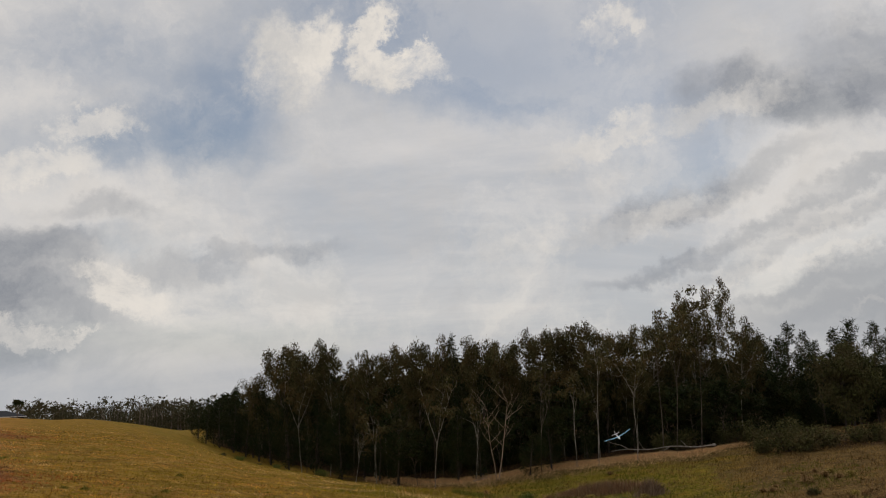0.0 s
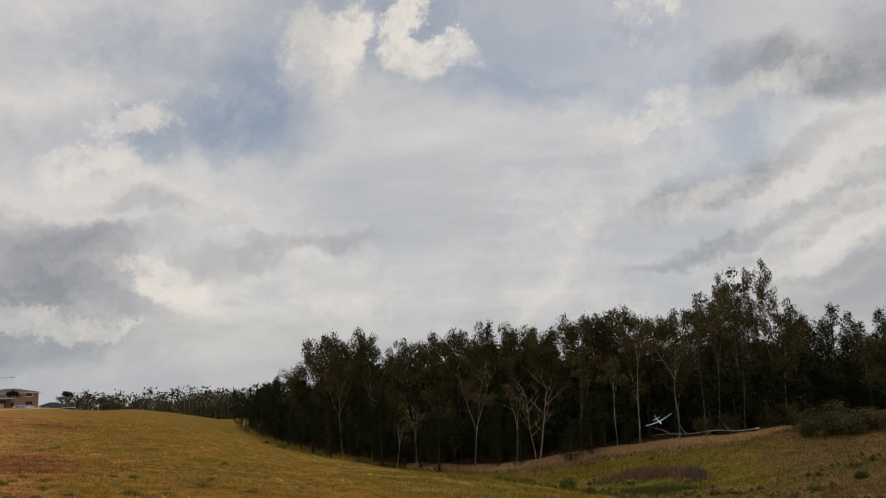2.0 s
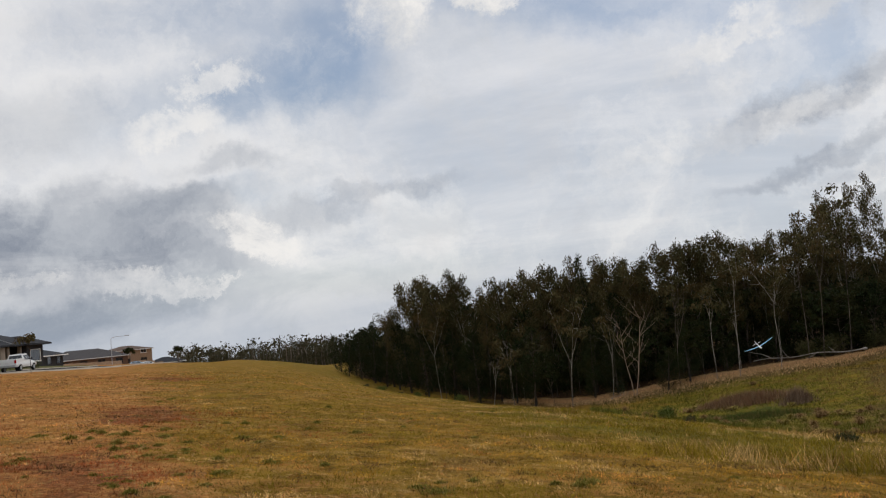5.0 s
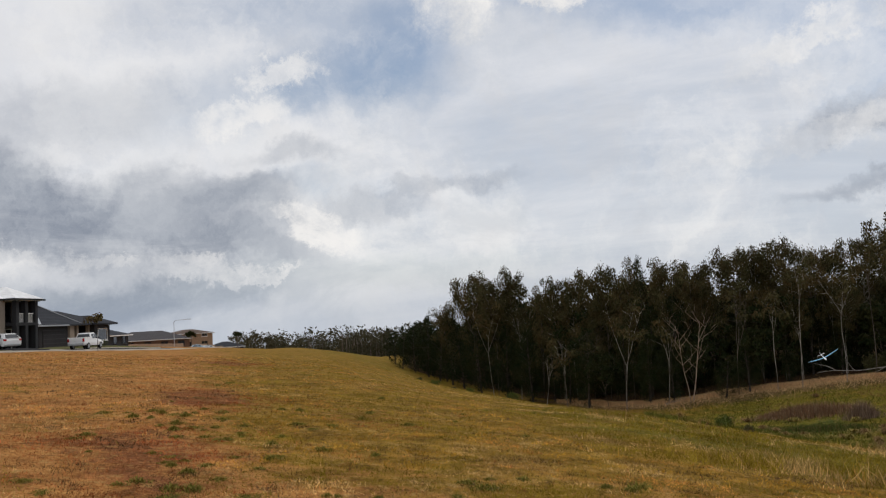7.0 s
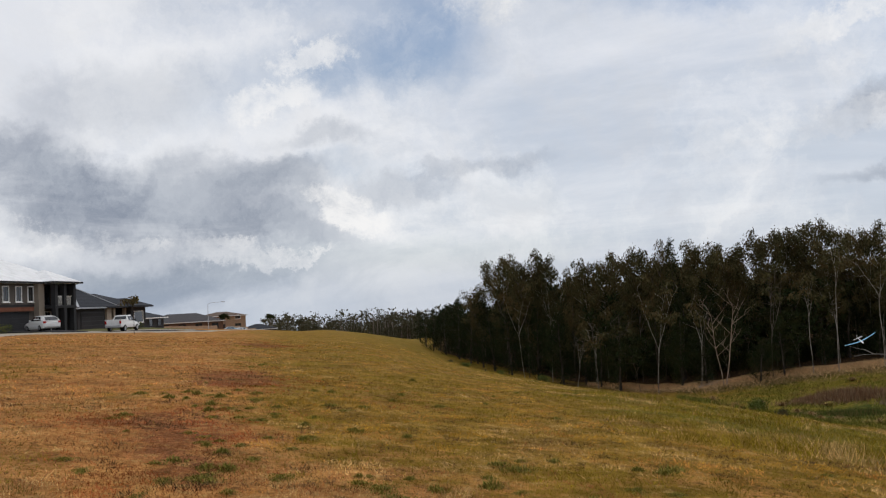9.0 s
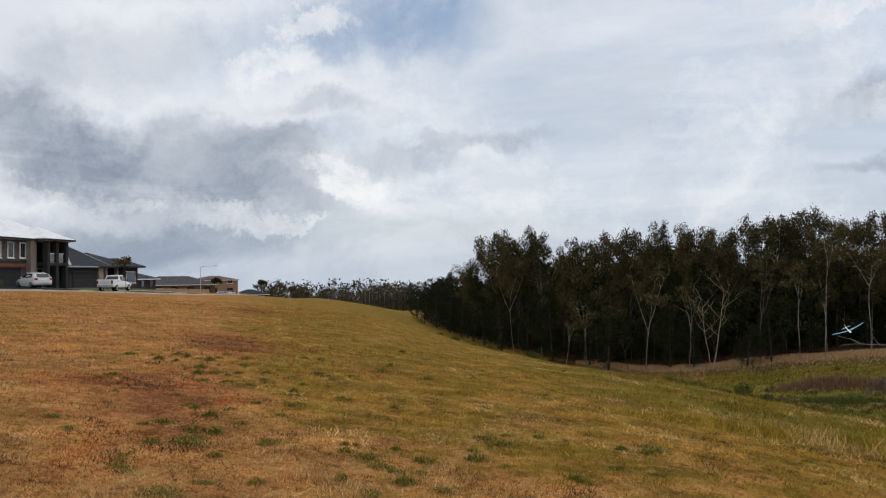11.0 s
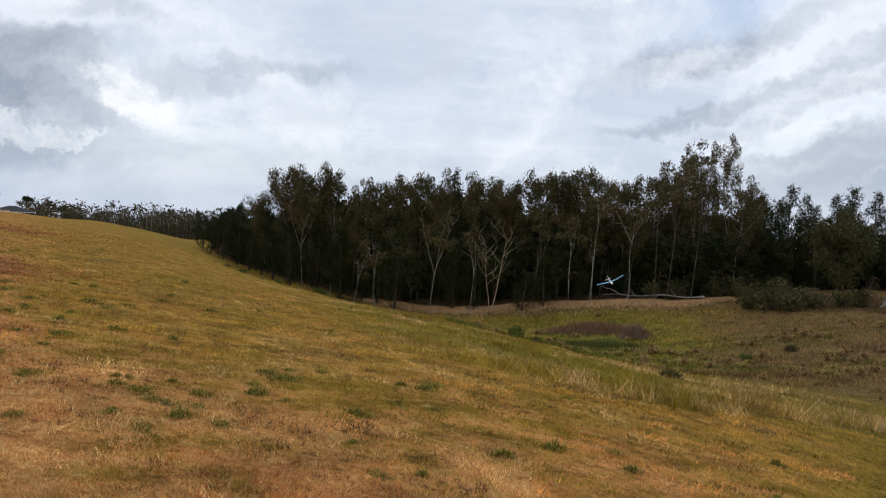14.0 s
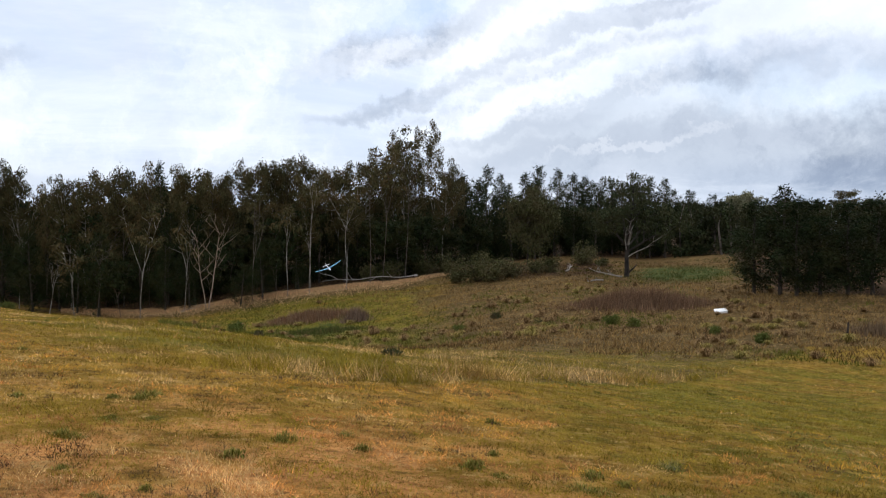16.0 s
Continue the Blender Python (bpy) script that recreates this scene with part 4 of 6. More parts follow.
def cover_tint(x, y, n, rough=False):
    """Colour of single blades, after the kind of ground on which they stand."""
    zone, cover = zones(x, y)
    k = len(x)
    c = np.tile(OLIVE, (k, 1))

    def mixin(share, size, seed, colour, sharp=13.0):
        """Patches of one colour; share is about how much of the ground they take."""
        w = 0.5 + sharp * (cloudy(x, y, size, seed) - 0.5 + (np.clip(share, -0.3, 1.3) - 0.5) * 0.42)
        return np.where((n.uniform(0, 1, k) < np.clip(w, 0.02, 0.96) * np.clip(share * 6, 0, 1))[:, None], colour, c)
    c = mixin(0.28 + zone[:, 0] * 0.75, 2.6, 201, STRAW)
    c = mixin(0.20 + zone[:, 0] * 0.3, 0.9, 202, STRAW * 0.72 + RUST * 0.22 + PALE * 0.10)
    c = mixin(0.20 + zone[:, 0] * 0.20 + 0.75 * step(-np.hypot(x, y), -14, -6) * step(-v_az(x, y), -6, 12), 0.9, 211, PALE, 14.0)
    # dark blades in small patches, painting shadow inside the clumps
    c = mixin(np.full(k, 0.26), 0.40, 212, DARK * 1.4, 10.0)
    c = mixin(zone[:, 1] * 1.1 + 0.08, 2.2, 203, GREEN)
    c = mixin(zone[:, 1] * 0.35 + 0.10 + 0.16 * step(-np.hypot(x, y), -13, -7), 0.8, 204, GREEN * 0.75)
    c = mixin(zone[:, 2], 1.8, 205, RUST)
    c = mixin(0.06 + zone[:, 2] * 0.2 + zone[:, 0] * 0.12, 0.9, 221, RUST * 0.75 + PALE * 0.22, 14.0)
    c = mixin(zone[:, 2] * 0.3, 0.6, 206, DARK)
    c = mixin(cover[:, 0] * 0.9, 2.4, 207, TAN)
    # wet ground, and the swath whose shade is painted in this green
    c = mixin(cover[:, 2] * 1.1, 3.0, 208, MARSH)
    if rough:
        c = mixin(np.full(k, 0.58), 2.2, 210, GREEN)
        c = mixin(0.24 + 0.24 * step(v_az(x, y), 9, 20) * step(-np.hypot(x, y), -44, -28), 1.6, 209, PALE)
    # blades to the right and farther off are darkened to paint the gully's shade
    gully_shade = 1 - 0.48 * step(v_az(x, y), 6, 16) * step(np.hypot(x, y), 30, 46)
    uneven = (0.82 + 0.38 * step(cloudy(x, y, 1.1, 222), 0.36, 0.64)) * (0.68 + 0.62 * step(cloudy(x, y, 0.34, 223, 2), 0.3, 0.7))
    return c * n.uniform(0.75, 1.25, (k, 1)) * (gully_shade * uneven)[:, None]


def blades(name, label, x, y, high, wide, lean, tint, n, group=""):
    k = len(x)
    z = land(x, y) - 0.01
    a = n.uniform(0, 6.283, k)
    d = n.normal(0, 1, (k, 2)) * lean[:, None]
    b = np.stack([x, y, z], 1)
    side = np.stack([np.cos(a) * wide, np.sin(a) * wide, np.zeros(k)], 1) / 2
    tip = b + np.stack([d[:, 0] * high, d[:, 1] * high, high], 1)
    verts = np.stack([b - side, b + side, tip], 1).reshape(-1, 3)
    ob = arrays(name, verts, np.arange(3 * k).reshape(-1, 3), BLADES)
    paint(ob, "tint", np.repeat(tint, 3, 0))
    return tagged(ob, label, "grass", group, "stuff")


n = np.random.RandomState(7)
k = 340000
az, r = n.uniform(-52, 52, k), np.exp(n.uniform(math.log(4.0), math.log(75), k))
x, y = r * np.sin(np.radians(az)), r * np.cos(np.radians(az))
keep = n.uniform(0, 1, k) < 0.25 + 0.75 * mow(x, y)
x, y, r = x[keep], y[keep], r[keep]
k = len(x)
blades("mown_grass", "short dry mown grass, straw and olive", x, y, n.uniform(0.018, 0.045, k) * (1 + r / 80), 0.0028 + 0.00065 * r, np.full(k, 0.8), cover_tint(x, y, n), n)

k = 130000
az, r = n.uniform(-50, 50, k), np.exp(n.uniform(math.log(4.3), math.log(26), k))
x, y = r * np.sin(np.radians(az)), r * np.cos(np.radians(az))
keep = (cloudy(x, y, 0.42, 241, 3) > 0.57) & (mow(x, y) > 0.5)
x, y, r = x[keep], y[keep], r[keep]
k = len(x)
blades("grass_tufts", "tousled taller tufts in the mown grass", x, y, n.uniform(0.035, 0.085, k), 0.003 + 0.0006 * r, np.full(k, 0.6), cover_tint(x, y, n), n)

k = 230000
az, r = n.uniform(-34, 52, k), np.exp(n.uniform(math.log(13), math.log(105), k))
x, y = r * np.sin(np.radians(az)), r * np.cos(np.radians(az))
keep = (n.uniform(0, 1, k) > mow(x, y)) & (r < edge(az) + 2) & (n.uniform(-0.6, 1, k) < 0.5 + 0.6 * lumps(x, y, 2.6, 31))
x, y, r, az = x[keep], y[keep], r[keep], az[keep]
k = len(x)
high = n.uniform(0.05, 0.20, k) * (0.8 + 0.5 * lumps(x, y, 4.0, 33)) * np.where(r < 34, 1.0, 0.8) * (1 - 0.65 * step(-az, 3, 14)) * (0.45 + 0.75 * cloudy(x, y, 3.0, 220))
rim = mow(x * (1 - 2.2 / r), y * (1 - 2.2 / r)) * (1 - mow(x, y))
high = high * (1 + 1.3 * rim * step(az, -6, 4)) * (1 + 0.45 * step(az, 6, 16) * step(-r, -42, -28))
blades("rough_grass", "unmown rough grass in pale and green tufts", x, y, np.maximum(high, 0.04), 0.004 + 0.0005 * r, np.full(k, 0.6), cover_tint(x, y, n, True), n)

k = 44000
az = n.uniform(-9, 18, k)
r = edge(az) - n.gamma(1.5, 0.9, k) + 1.0
x, y = r * np.sin(np.radians(az)), r * np.cos(np.radians(az))
tint = np.where(n.uniform(0, 1, (k, 1)) < 0.75, np.array((0.74, 0.49, 0.26)), np.array((0.48, 0.28, 0.14))) * n.uniform(0.7, 1.2, (k, 1))
blades("bank_grass", "tall pinkish-tan dry grass along the wood", x, y, n.uniform(0.15, 0.52, k) * (0.75 + 0.35 * lumps(x, y, 6, 41)), np.full(k, 0.042), np.full(k, 0.55), tint, n)


k = 90000
az, r = n.uniform(-3, 47, k), n.uniform(40, 112, k)
x, y = r * np.sin(np.radians(az)), r * np.cos(np.radians(az))
keep = (r < edge(az)) & (cloudy(x, y, 2.0, 231) > 0.40)
x, y = x[keep], y[keep]
k = len(x)
clumps = cloudy(x, y, 1.3, 232)[:, None]
# the last factor paints the shade near the trees into the far blades
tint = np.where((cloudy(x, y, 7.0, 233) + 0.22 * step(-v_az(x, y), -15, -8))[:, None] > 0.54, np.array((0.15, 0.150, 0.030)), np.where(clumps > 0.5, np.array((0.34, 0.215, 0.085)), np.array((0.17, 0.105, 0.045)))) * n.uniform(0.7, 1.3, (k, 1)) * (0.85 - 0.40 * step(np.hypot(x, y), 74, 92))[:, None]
# dark green for the marsh and for the swath with painted shade
lush = step(zones(x, y)[1][:, 2] + 0.9 * (cloudy(x, y, 2.4, 234) - 0.5), 0.2, 0.9)[:, None]
tint = tint + lush * (np.array((0.060, 0.068, 0.015)) * n.uniform(0.6, 1.5, (k, 1)) - tint)
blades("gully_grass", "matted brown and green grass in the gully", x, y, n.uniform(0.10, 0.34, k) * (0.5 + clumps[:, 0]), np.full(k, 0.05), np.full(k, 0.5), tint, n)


def reeds(label, az0, r0, across, along, count, tall, colours, seed):
    n = np.random.RandomState(seed)
    c = spot(az0, r0)
    u, v = n.normal(0, 0.45, count), n.normal(0, 0.45, count)
    right, ahead = bearing(az0 + 90), bearing(az0)
    x, y = c.x + right.x * u * across + ahead.x * v * along, c.y + right.y * u * across + ahead.y * v * along
    fall = np.clip(1.25 - np.hypot(u, v), 0.25, 1)
    tint = np.array(colours)[n.randint(0, len(colours), count)] * n.uniform(0.7, 1.25, (count, 1))
    blades("reed_bed", label, x, y, tall * fall * n.uniform(0.55, 1.1, count), np.full(count, 0.05), np.full(count, 0.22), tint, n)


reeds("reddish-brown dead reeds in the gully", 30.6, 63, 6.0, 2.4, 6500, 1.65, [(0.22, 0.13, 0.078), (0.31, 0.20, 0.125), (0.16, 0.098, 0.062)], 51)
reeds("reddish-brown dead reeds in the gully", 7.2, 74, 5.2, 2.0, 4000, 1.1, [(0.26, 0.15, 0.085), (0.20, 0.105, 0.065), (0.34, 0.24, 0.15)], 52)
reeds("pale dry reed clump at the pool's end", 10.4, 71, 1.4, 1.0, 900, 1.5, [(0.28, 0.20, 0.15), (0.20, 0.13, 0.09)], 53)
reeds("green rushes round a wet hollow", 8.0, 67, 4.6, 1.6, 3200, 0.5, [(0.07, 0.105, 0.022), (0.11, 0.13, 0.035), (0.19, 0.15, 0.06)], 54)
reeds("grey-brown dry stalks by the she-oaks", 46.5, 50, 3.0, 1.5, 1500, 1.1, [(0.24, 0.17, 0.105), (0.16, 0.11, 0.07)], 55)


# ---------------------------------------------------------------- weeds and tussocks
def tuft(name, label, category, group, seed, count, high, wide, lean, mat, tints=None):
    """A clump of arching leaves from one root."""
    n = np.random.RandomState(seed)
    a, out, h = n.uniform(0, 6.283, count), np.abs(n.normal(0, lean, count)), n.uniform(0.5, 1.0, count) * high
    root = np.stack([np.cos(a) * out * 0.25, np.sin(a) * out * 0.25, np.zeros(count) - 0.02], 1)
    mid = root + np.stack([np.cos(a) * out * 0.4, np.sin(a) * out * 0.4, h * 0.75], 1)
    tip = root + np.stack([np.cos(a) * out, np.sin(a) * out, h * 0.85 - out * 0.3], 1)
    side = np.stack([-np.sin(a), np.cos(a), np.zeros(count)], 1) * wide / 2
    v = np.stack([root - side * 0.6, root + side * 0.6, mid + side, tip, mid - side], 1).reshape(-1, 3)
    i = np.arange(count)[:, None] * 5
    tri = np.concatenate([i + np.array([[0, 1, 2]]), i + np.array([[0, 2, 4]]), i + np.array([[4, 2, 3]])])
    ob = arrays(name, v, tri, mat)
    if tints is not None:
        paint(ob, "tint", np.repeat(np.array(tints)[n.randint(0, len(tints), count)] * n.uniform(0.7, 1.3, (count, 1)), 5, 0))
    return tagged(ob, label, category, group)


def scatter(models, places, seed, lo, hi):
    n = random.Random(seed)
    used_up = set()
    for az, r in places:
        k = n.randrange(len(models))
        p, s = spot(az, r), n.uniform(lo, hi)
        m = pose(p.x, p.y, p.z, 0, 0, n.uniform(0, 360)) @ Matrix.Diagonal((s, s, s * n.uniform(0.8, 1.2), 1))
        if k in used_up:
            again(models[k], m)
        else:
            models[k].matrix_basis = m
            used_up.add(k)


g = random.Random(17)
def weed_mat(seed, long, wide, high, count):
    """Low leafy weed: short tilted leaves rooted all over an uneven patch, thickest in its middle."""
    n = np.random.RandomState(seed)
    root2 = n.normal(0, 1, (count, 2)) * (long, wide)
    root2 += 0.35 * np.sin(root2[:, ::-1] * 9 / max(long, wide) + seed) * (long, wide)
    near = np.exp(-0.5 * ((root2 / (long, wide)) ** 2).sum(1) * 0.8)
    a, h = n.uniform(0, 6.283, count), n.uniform(0.3, 1.0, count) * high * (0.35 + 0.65 * near)
    out = n.uniform(0.2, 0.9, count) * h
    way, side = np.stack([np.cos(a), np.sin(a), 0 * a], 1), np.stack([-np.sin(a), np.cos(a), 0 * a], 1) * n.uniform(0.004, 0.009, (count, 1))
    root = np.column_stack([root2, np.full(count, -0.01)])
    mid, tip = root + way * out[:, None] * 0.5, root + way * out[:, None]
    mid[:, 2] += h * 0.65
    tip[:, 2] += h
    # each leaf hangs on a thin runner that creeps from the crown of the root
    v = np.concatenate([[(0, 0, -0.012), (0.004, 0.004, -0.012)], np.stack([root, root + side * 0.4, mid + side, tip, mid - side], 1).reshape(-1, 3)])
    i = 2 + 5 * np.arange(count)[:, None]
    f = np.concatenate([i + np.array([[0, 2, 3, 4]]), np.concatenate([np.zeros_like(i), np.ones_like(i), i + 1, i], 1)])
    ob = arrays("weed", v, f, BLADES)
    paint(ob, "tint", np.concatenate([np.full((2, 3), 0.1), np.repeat(np.array([(0.17, 0.16, 0.035), (0.25, 0.215, 0.058), (0.115, 0.12, 0.027)])[n.randint(0, 3, count)] * n.uniform(0.7, 1.3, (count, 1)), 5, 0)]))
    return tagged(ob, "low green leafy weed in dry grass", "weed", "weeds in the meadow")


weeds = [weed_mat(61, 0.06, 0.07, 0.15, 170), weed_mat(62, 0.12, 0.08, 0.11, 220), weed_mat(63, 0.18, 0.11, 0.09, 280), weed_mat(64, 0.08, 0.05, 0.10, 130)]
spots = [(g.gauss(-34, 3.2), g.uniform(8, 16)) for _ in range(46)] + [(g.uniform(-46, -14), g.uniform(7, 26)) for _ in range(26)] + [(g.uniform(-26, -4), g.uniform(5.5, 11)) for _ in range(20)] + [(g.uniform(-4, 42), g.uniform(5.5, 12)) for _ in range(16)] + [(g.uniform(-20, 40), g.uniform(14, 30)) for _ in range(24)]
scatter(weeds, spots, 3, 0.35, 0.9)
mats = [weed_mat(65, 0.22, 0.15, 0.075, 420), weed_mat(66, 0.30, 0.12, 0.065, 460)]
scatter(mats, [(g.uniform(-41, -30), g.uniform(5.2, 8.5)) for _ in range(10)] + [(g.uniform(-30, 0), g.uniform(5.0, 9.0)) for _ in range(7)] + [(g.uniform(22, 44), g.uniform(5.5, 9.0)) for _ in range(7)], 8, 0.4, 0.75)
brown = [(0.21, 0.128, 0.056), (0.28, 0.18, 0.082), (0.15, 0.09, 0.040), (0.36, 0.24, 0.115)]
olive = [(0.19, 0.165, 0.038), (0.28, 0.225, 0.062), (0.36, 0.27, 0.095)]
tussocks = [tuft("tussock", "brown dry grass tussock in the gully", "grass tussock", "tussocks in the gully", 71 + k, 420, 0.40, 0.012, 0.25, BLADES, brown) for k in range(3)]
tussocks += [tuft("tussock", "olive green grass tussock in the gully", "grass tussock", "tussocks in the gully", 75 + k, 400, 0.38, 0.012, 0.24, BLADES, olive) for k in range(2)]
drifts = [(g.uniform(11, 39), g.uniform(48, 80)) for _ in range(26)]
spots = [(a + g.gauss(0, 1.5), max(44, r + g.gauss(0, 2.2))) for a, r in drifts for _ in range(g.randint(3, 11))] + [(g.uniform(-4, 12), g.uniform(56, 84)) for _ in range(40)] + [(g.uniform(34, 46), g.uniform(40, 62)) for _ in range(35)]
scatter(tussocks, spots, 4, 0.7, 1.5)
bush_model = shrub(95, 1.0, 0.75, "low green bush in rough grass", WEED_LEAF, 6.0, "low_bush", "low bushes", 0.4)
bush_other = shrub(96, 0.9, 0.6, "low olive bush in rough grass", SHRUB_LEAF, 6.0, "low_bush", "low bushes", 0.4)
scatter([bush_model, bush_other], [(20.5, 62), (30.2, 55), (28.6, 56), (17.8, 58), (38.5, 46), (13.0, 24), (3.5, 38), (-12, 60), (-15, 72), (-9, 70), (23.5, 58), (35.5, 50), (-17.5, 84), (-16.2, 88), (-18.6, 96), (2.0, 45), (6.5, 50)], 5, 0.6, 1.1)


# ---------------------------------------------------------------- street and houses
ASPHALT = plain("asphalt", (0.050, 0.049, 0.050), 0.95, spread=0.25, scale=1.5, bump=0.01, spec=0.05)
CONCRETE = plain("pale_concrete", (0.40, 0.35, 0.29), 0.85, spread=0.12, scale=0.8, bump=0.004)
VERGE = plain("verge_turf", (0.11, 0.105, 0.03), 0.95, spread=0.4, scale=0.7, bump=0.03)
RENDER_DARK = plain("taupe_render", (0.092, 0.080, 0.070), 0.9, spread=0.12, scale=0.7, bump=0.003)
RENDER_GREY = plain("charcoal_render", (0.032, 0.032, 0.034), 0.9, spread=0.15, scale=0.7, bump=0.003)
RENDER_TAN = plain("sandstone_render", (0.27, 0.225, 0.18), 0.85, spread=0.12, scale=0.7, bump=0.003)
BRICK_BROWN = plain("brown_brick", (0.13, 0.075, 0.05), 0.85, spread=0.25, scale=3.0, bump=0.004)
BRICK_TAN = plain("tan_brick", (0.30, 0.20, 0.13), 0.85, spread=0.2, scale=3.0, bump=0.004)
WHITE = plain("white_paint", (0.74, 0.73, 0.71), 0.5, spread=0.05)
BLACK = plain("black_metal", (0.018, 0.018, 0.02), 0.45, spread=0.2)
TIMBER = plain("stained_timber", (0.15, 0.055, 0.03), 0.6, spread=0.3, scale=2.0)
FENCE_WOOD = plain("weathered_fence_timber", (0.40, 0.29, 0.20), 0.85, spread=0.25, scale=2.0)
STEEL = plain("galvanised_steel", (0.45, 0.46, 0.47), 0.4, 0.8, 0.1)
CAR_WHITE = plain("white_car_paint", (0.80, 0.80, 0.79), 0.18, spread=0.02, spec=0.6)
CAR_BLUE = plain("pale_blue_car_paint", (0.35, 0.50, 0.62), 0.2, spread=0.02, spec=0.6)
RUBBER = plain("tyre_rubber", (0.012, 0.012, 0.012), 0.85)
RED_LAMP = plain("red_lamp_glass", (0.35, 0.01, 0.01), 0.15)
FOAM_WHITE = plain("white_foam", (0.86, 0.86, 0.85), 0.55, spread=0.03)
FOAM_BLUE = plain("light_blue_film", (0.25, 0.55, 0.75), 0.35, spread=0.05)


def roofing(name, rgb, rough, pitch=0.33):
    """Ribbed or tiled roof: courses in relief with weathering."""
    def build(t):
        p = local(t)
        w = t.node("ShaderNodeTexWave")
        w.bands_direction = "Z"
        t.put(p, w.inputs["Vector"])
        w.inputs["Scale"].default_value = 0.5 / pitch
        n = t.noise(p, 1.2, 5)
        return t.mix(n, tuple(c * 0.75 for c in rgb), tuple(min(1, c * 1.2) for c in rgb)), w.outputs["Fac"], 0.03
    return material(name, build, rough, spec=0.1)


ROOF_WHITE = roofing("pale_metal_roof", (0.82, 0.82, 0.82), 0.6)
ROOF_DARK = roofing("charcoal_tile_roof", (0.030, 0.032, 0.038), 0.7)
ROOF_GREY = roofing("grey_tile_roof", (0.075, 0.070, 0.072), 0.7)
ROOF_TAN = roofing("brown_tile_roof", (0.13, 0.092, 0.072), 0.7)


def glass_look():
    m = bpy.data.materials.new("window_glass")
    m.use_nodes = True
    t = Nodes(m.node_tree)
    out, b = t.node("ShaderNodeOutputMaterial"), t.node("ShaderNodeBsdfPrincipled")
    b.inputs["Base Color"].default_value = (0.02, 0.025, 0.03, 1)
    b.inputs["Roughness"].default_value = 0.05
    b.inputs["Specular IOR Level"].default_value = 0.7
    t.put(b.outputs[0], out.inputs[0])
    return m


GLASS = glass_look()


STREET = Vector((-64.6, 55.1, 0))
ALONG, ACROSS = bearing(-17), bearing(73)


def street(u, w, lift=0.0):
    """A place u metres before the first house's front and w metres along the street."""
    p = STREET + ACROSS * u + ALONG * w
    return Vector((p.x, p.y, float(land(p.x, p.y)) + lift))


def strip(name, u0, u1, w0, w1, lift, thick, mat, label, category):
    """A slab that follows the ground along the street."""
    v, f = [], []
    ws = np.linspace(w0, w1, 70)
    for w in ws:
        a, b = street(u0, w, lift), street(u1, w, lift)
        v += [(a.x, a.y, a.z - thick), tuple(a), tuple(b), (b.x, b.y, b.z - thick)]
    for i in range(len(ws) - 1):
        a = 4 * i
        for k in range(3):
            f.append((a + k, a + k + 1, a + k + 5, a + k + 4))
    return tagged(arrays(name, v, f, mat), label, category, kind="structure")


strip("pavement", 9.7, 10.6, -30, 70, 0.04, 0.4, CONCRETE, "pale concrete footpath along the street", "footpath")
strip("road", 6.4, 9.3, -40, 42, 0.02, 0.3, ASPHALT, "dark asphalt street before the houses", "road")
strip("kerb", 6.1, 6.4, -40, 42, 0.10, 0.4, CONCRETE, "concrete kerb at the street's edge", "kerb")
strip("kerb", 9.3, 9.55, -40, 42, 0.08, 0.4, CONCRETE, "concrete kerb at the street's edge", "kerb")
strip("verge", -1.0, 6.1, -40, 42, 0.12, 0.4, VERGE, "green turf verge before the houses", "lawn")


def hip_roof(x0, x1, y0, y1, z, rise, over, thick=0.22):
    """A hipped roof with eaves; its ridge runs along the longer side."""
    bm = bmesh.new()
    x0, x1, y0, y1 = x0 - over, x1 + over, y0 - over, y1 + over
    half = min(x1 - x0, y1 - y0) / 2
    cx, cy = (x0 + x1) / 2, (y0 + y1) / 2
    if x1 - x0 > y1 - y0:
        r0, r1 = (x0 + half, cy), (x1 - half, cy)
    else:
        r0, r1 = (cx, y0 + half), (cx, y1 - half)
    lo = [bm.verts.new((*c, z)) for c in ((x0, y0), (x1, y0), (x1, y1), (x0, y1))]
    hi = [bm.verts.new((v.co.x, v.co.y, z + thick)) for v in lo]
    a, b = bm.verts.new((*r0, z + thick + rise)), bm.verts.new((r1[0] + 1e-3, r1[1] + 1e-3, z + thick + rise))
    bm.faces.new(lo[::-1])
    for k in range(4):
        bm.faces.new((lo[k], lo[(k + 1) % 4], hi[(k + 1) % 4], hi[k]))
    if x1 - x0 > y1 - y0:
        sides = ((hi[0], hi[1], b, a), (hi[1], hi[2], b), (hi[2], hi[3], a, b), (hi[3], hi[0], a))
    else:
        sides = ((hi[0], hi[1], a), (hi[1], hi[2], b, a), (hi[2], hi[3], b), (hi[3], hi[0], a, b))
    for s in sides:
        bm.faces.new(s)
    return bm


def gutter(x0, x1, y0, y1, z, over):
    bm = bmesh.new()
    x0, x1, y0, y1 = x0 - over, x1 + over, y0 - over, y1 + over
    g = 0.12
    for a in ((x0 - g, x1 + g, y0 - g, y0 - 0.003), (x0 - g, x1 + g, y1 + 0.003, y1 + g), (x0 - g, x0 - 0.003, y0, y1), (x1 + 0.003, x1 + g, y0, y1)):
        box(bm, *a, z + 0.02, z + 0.2)
    return bm


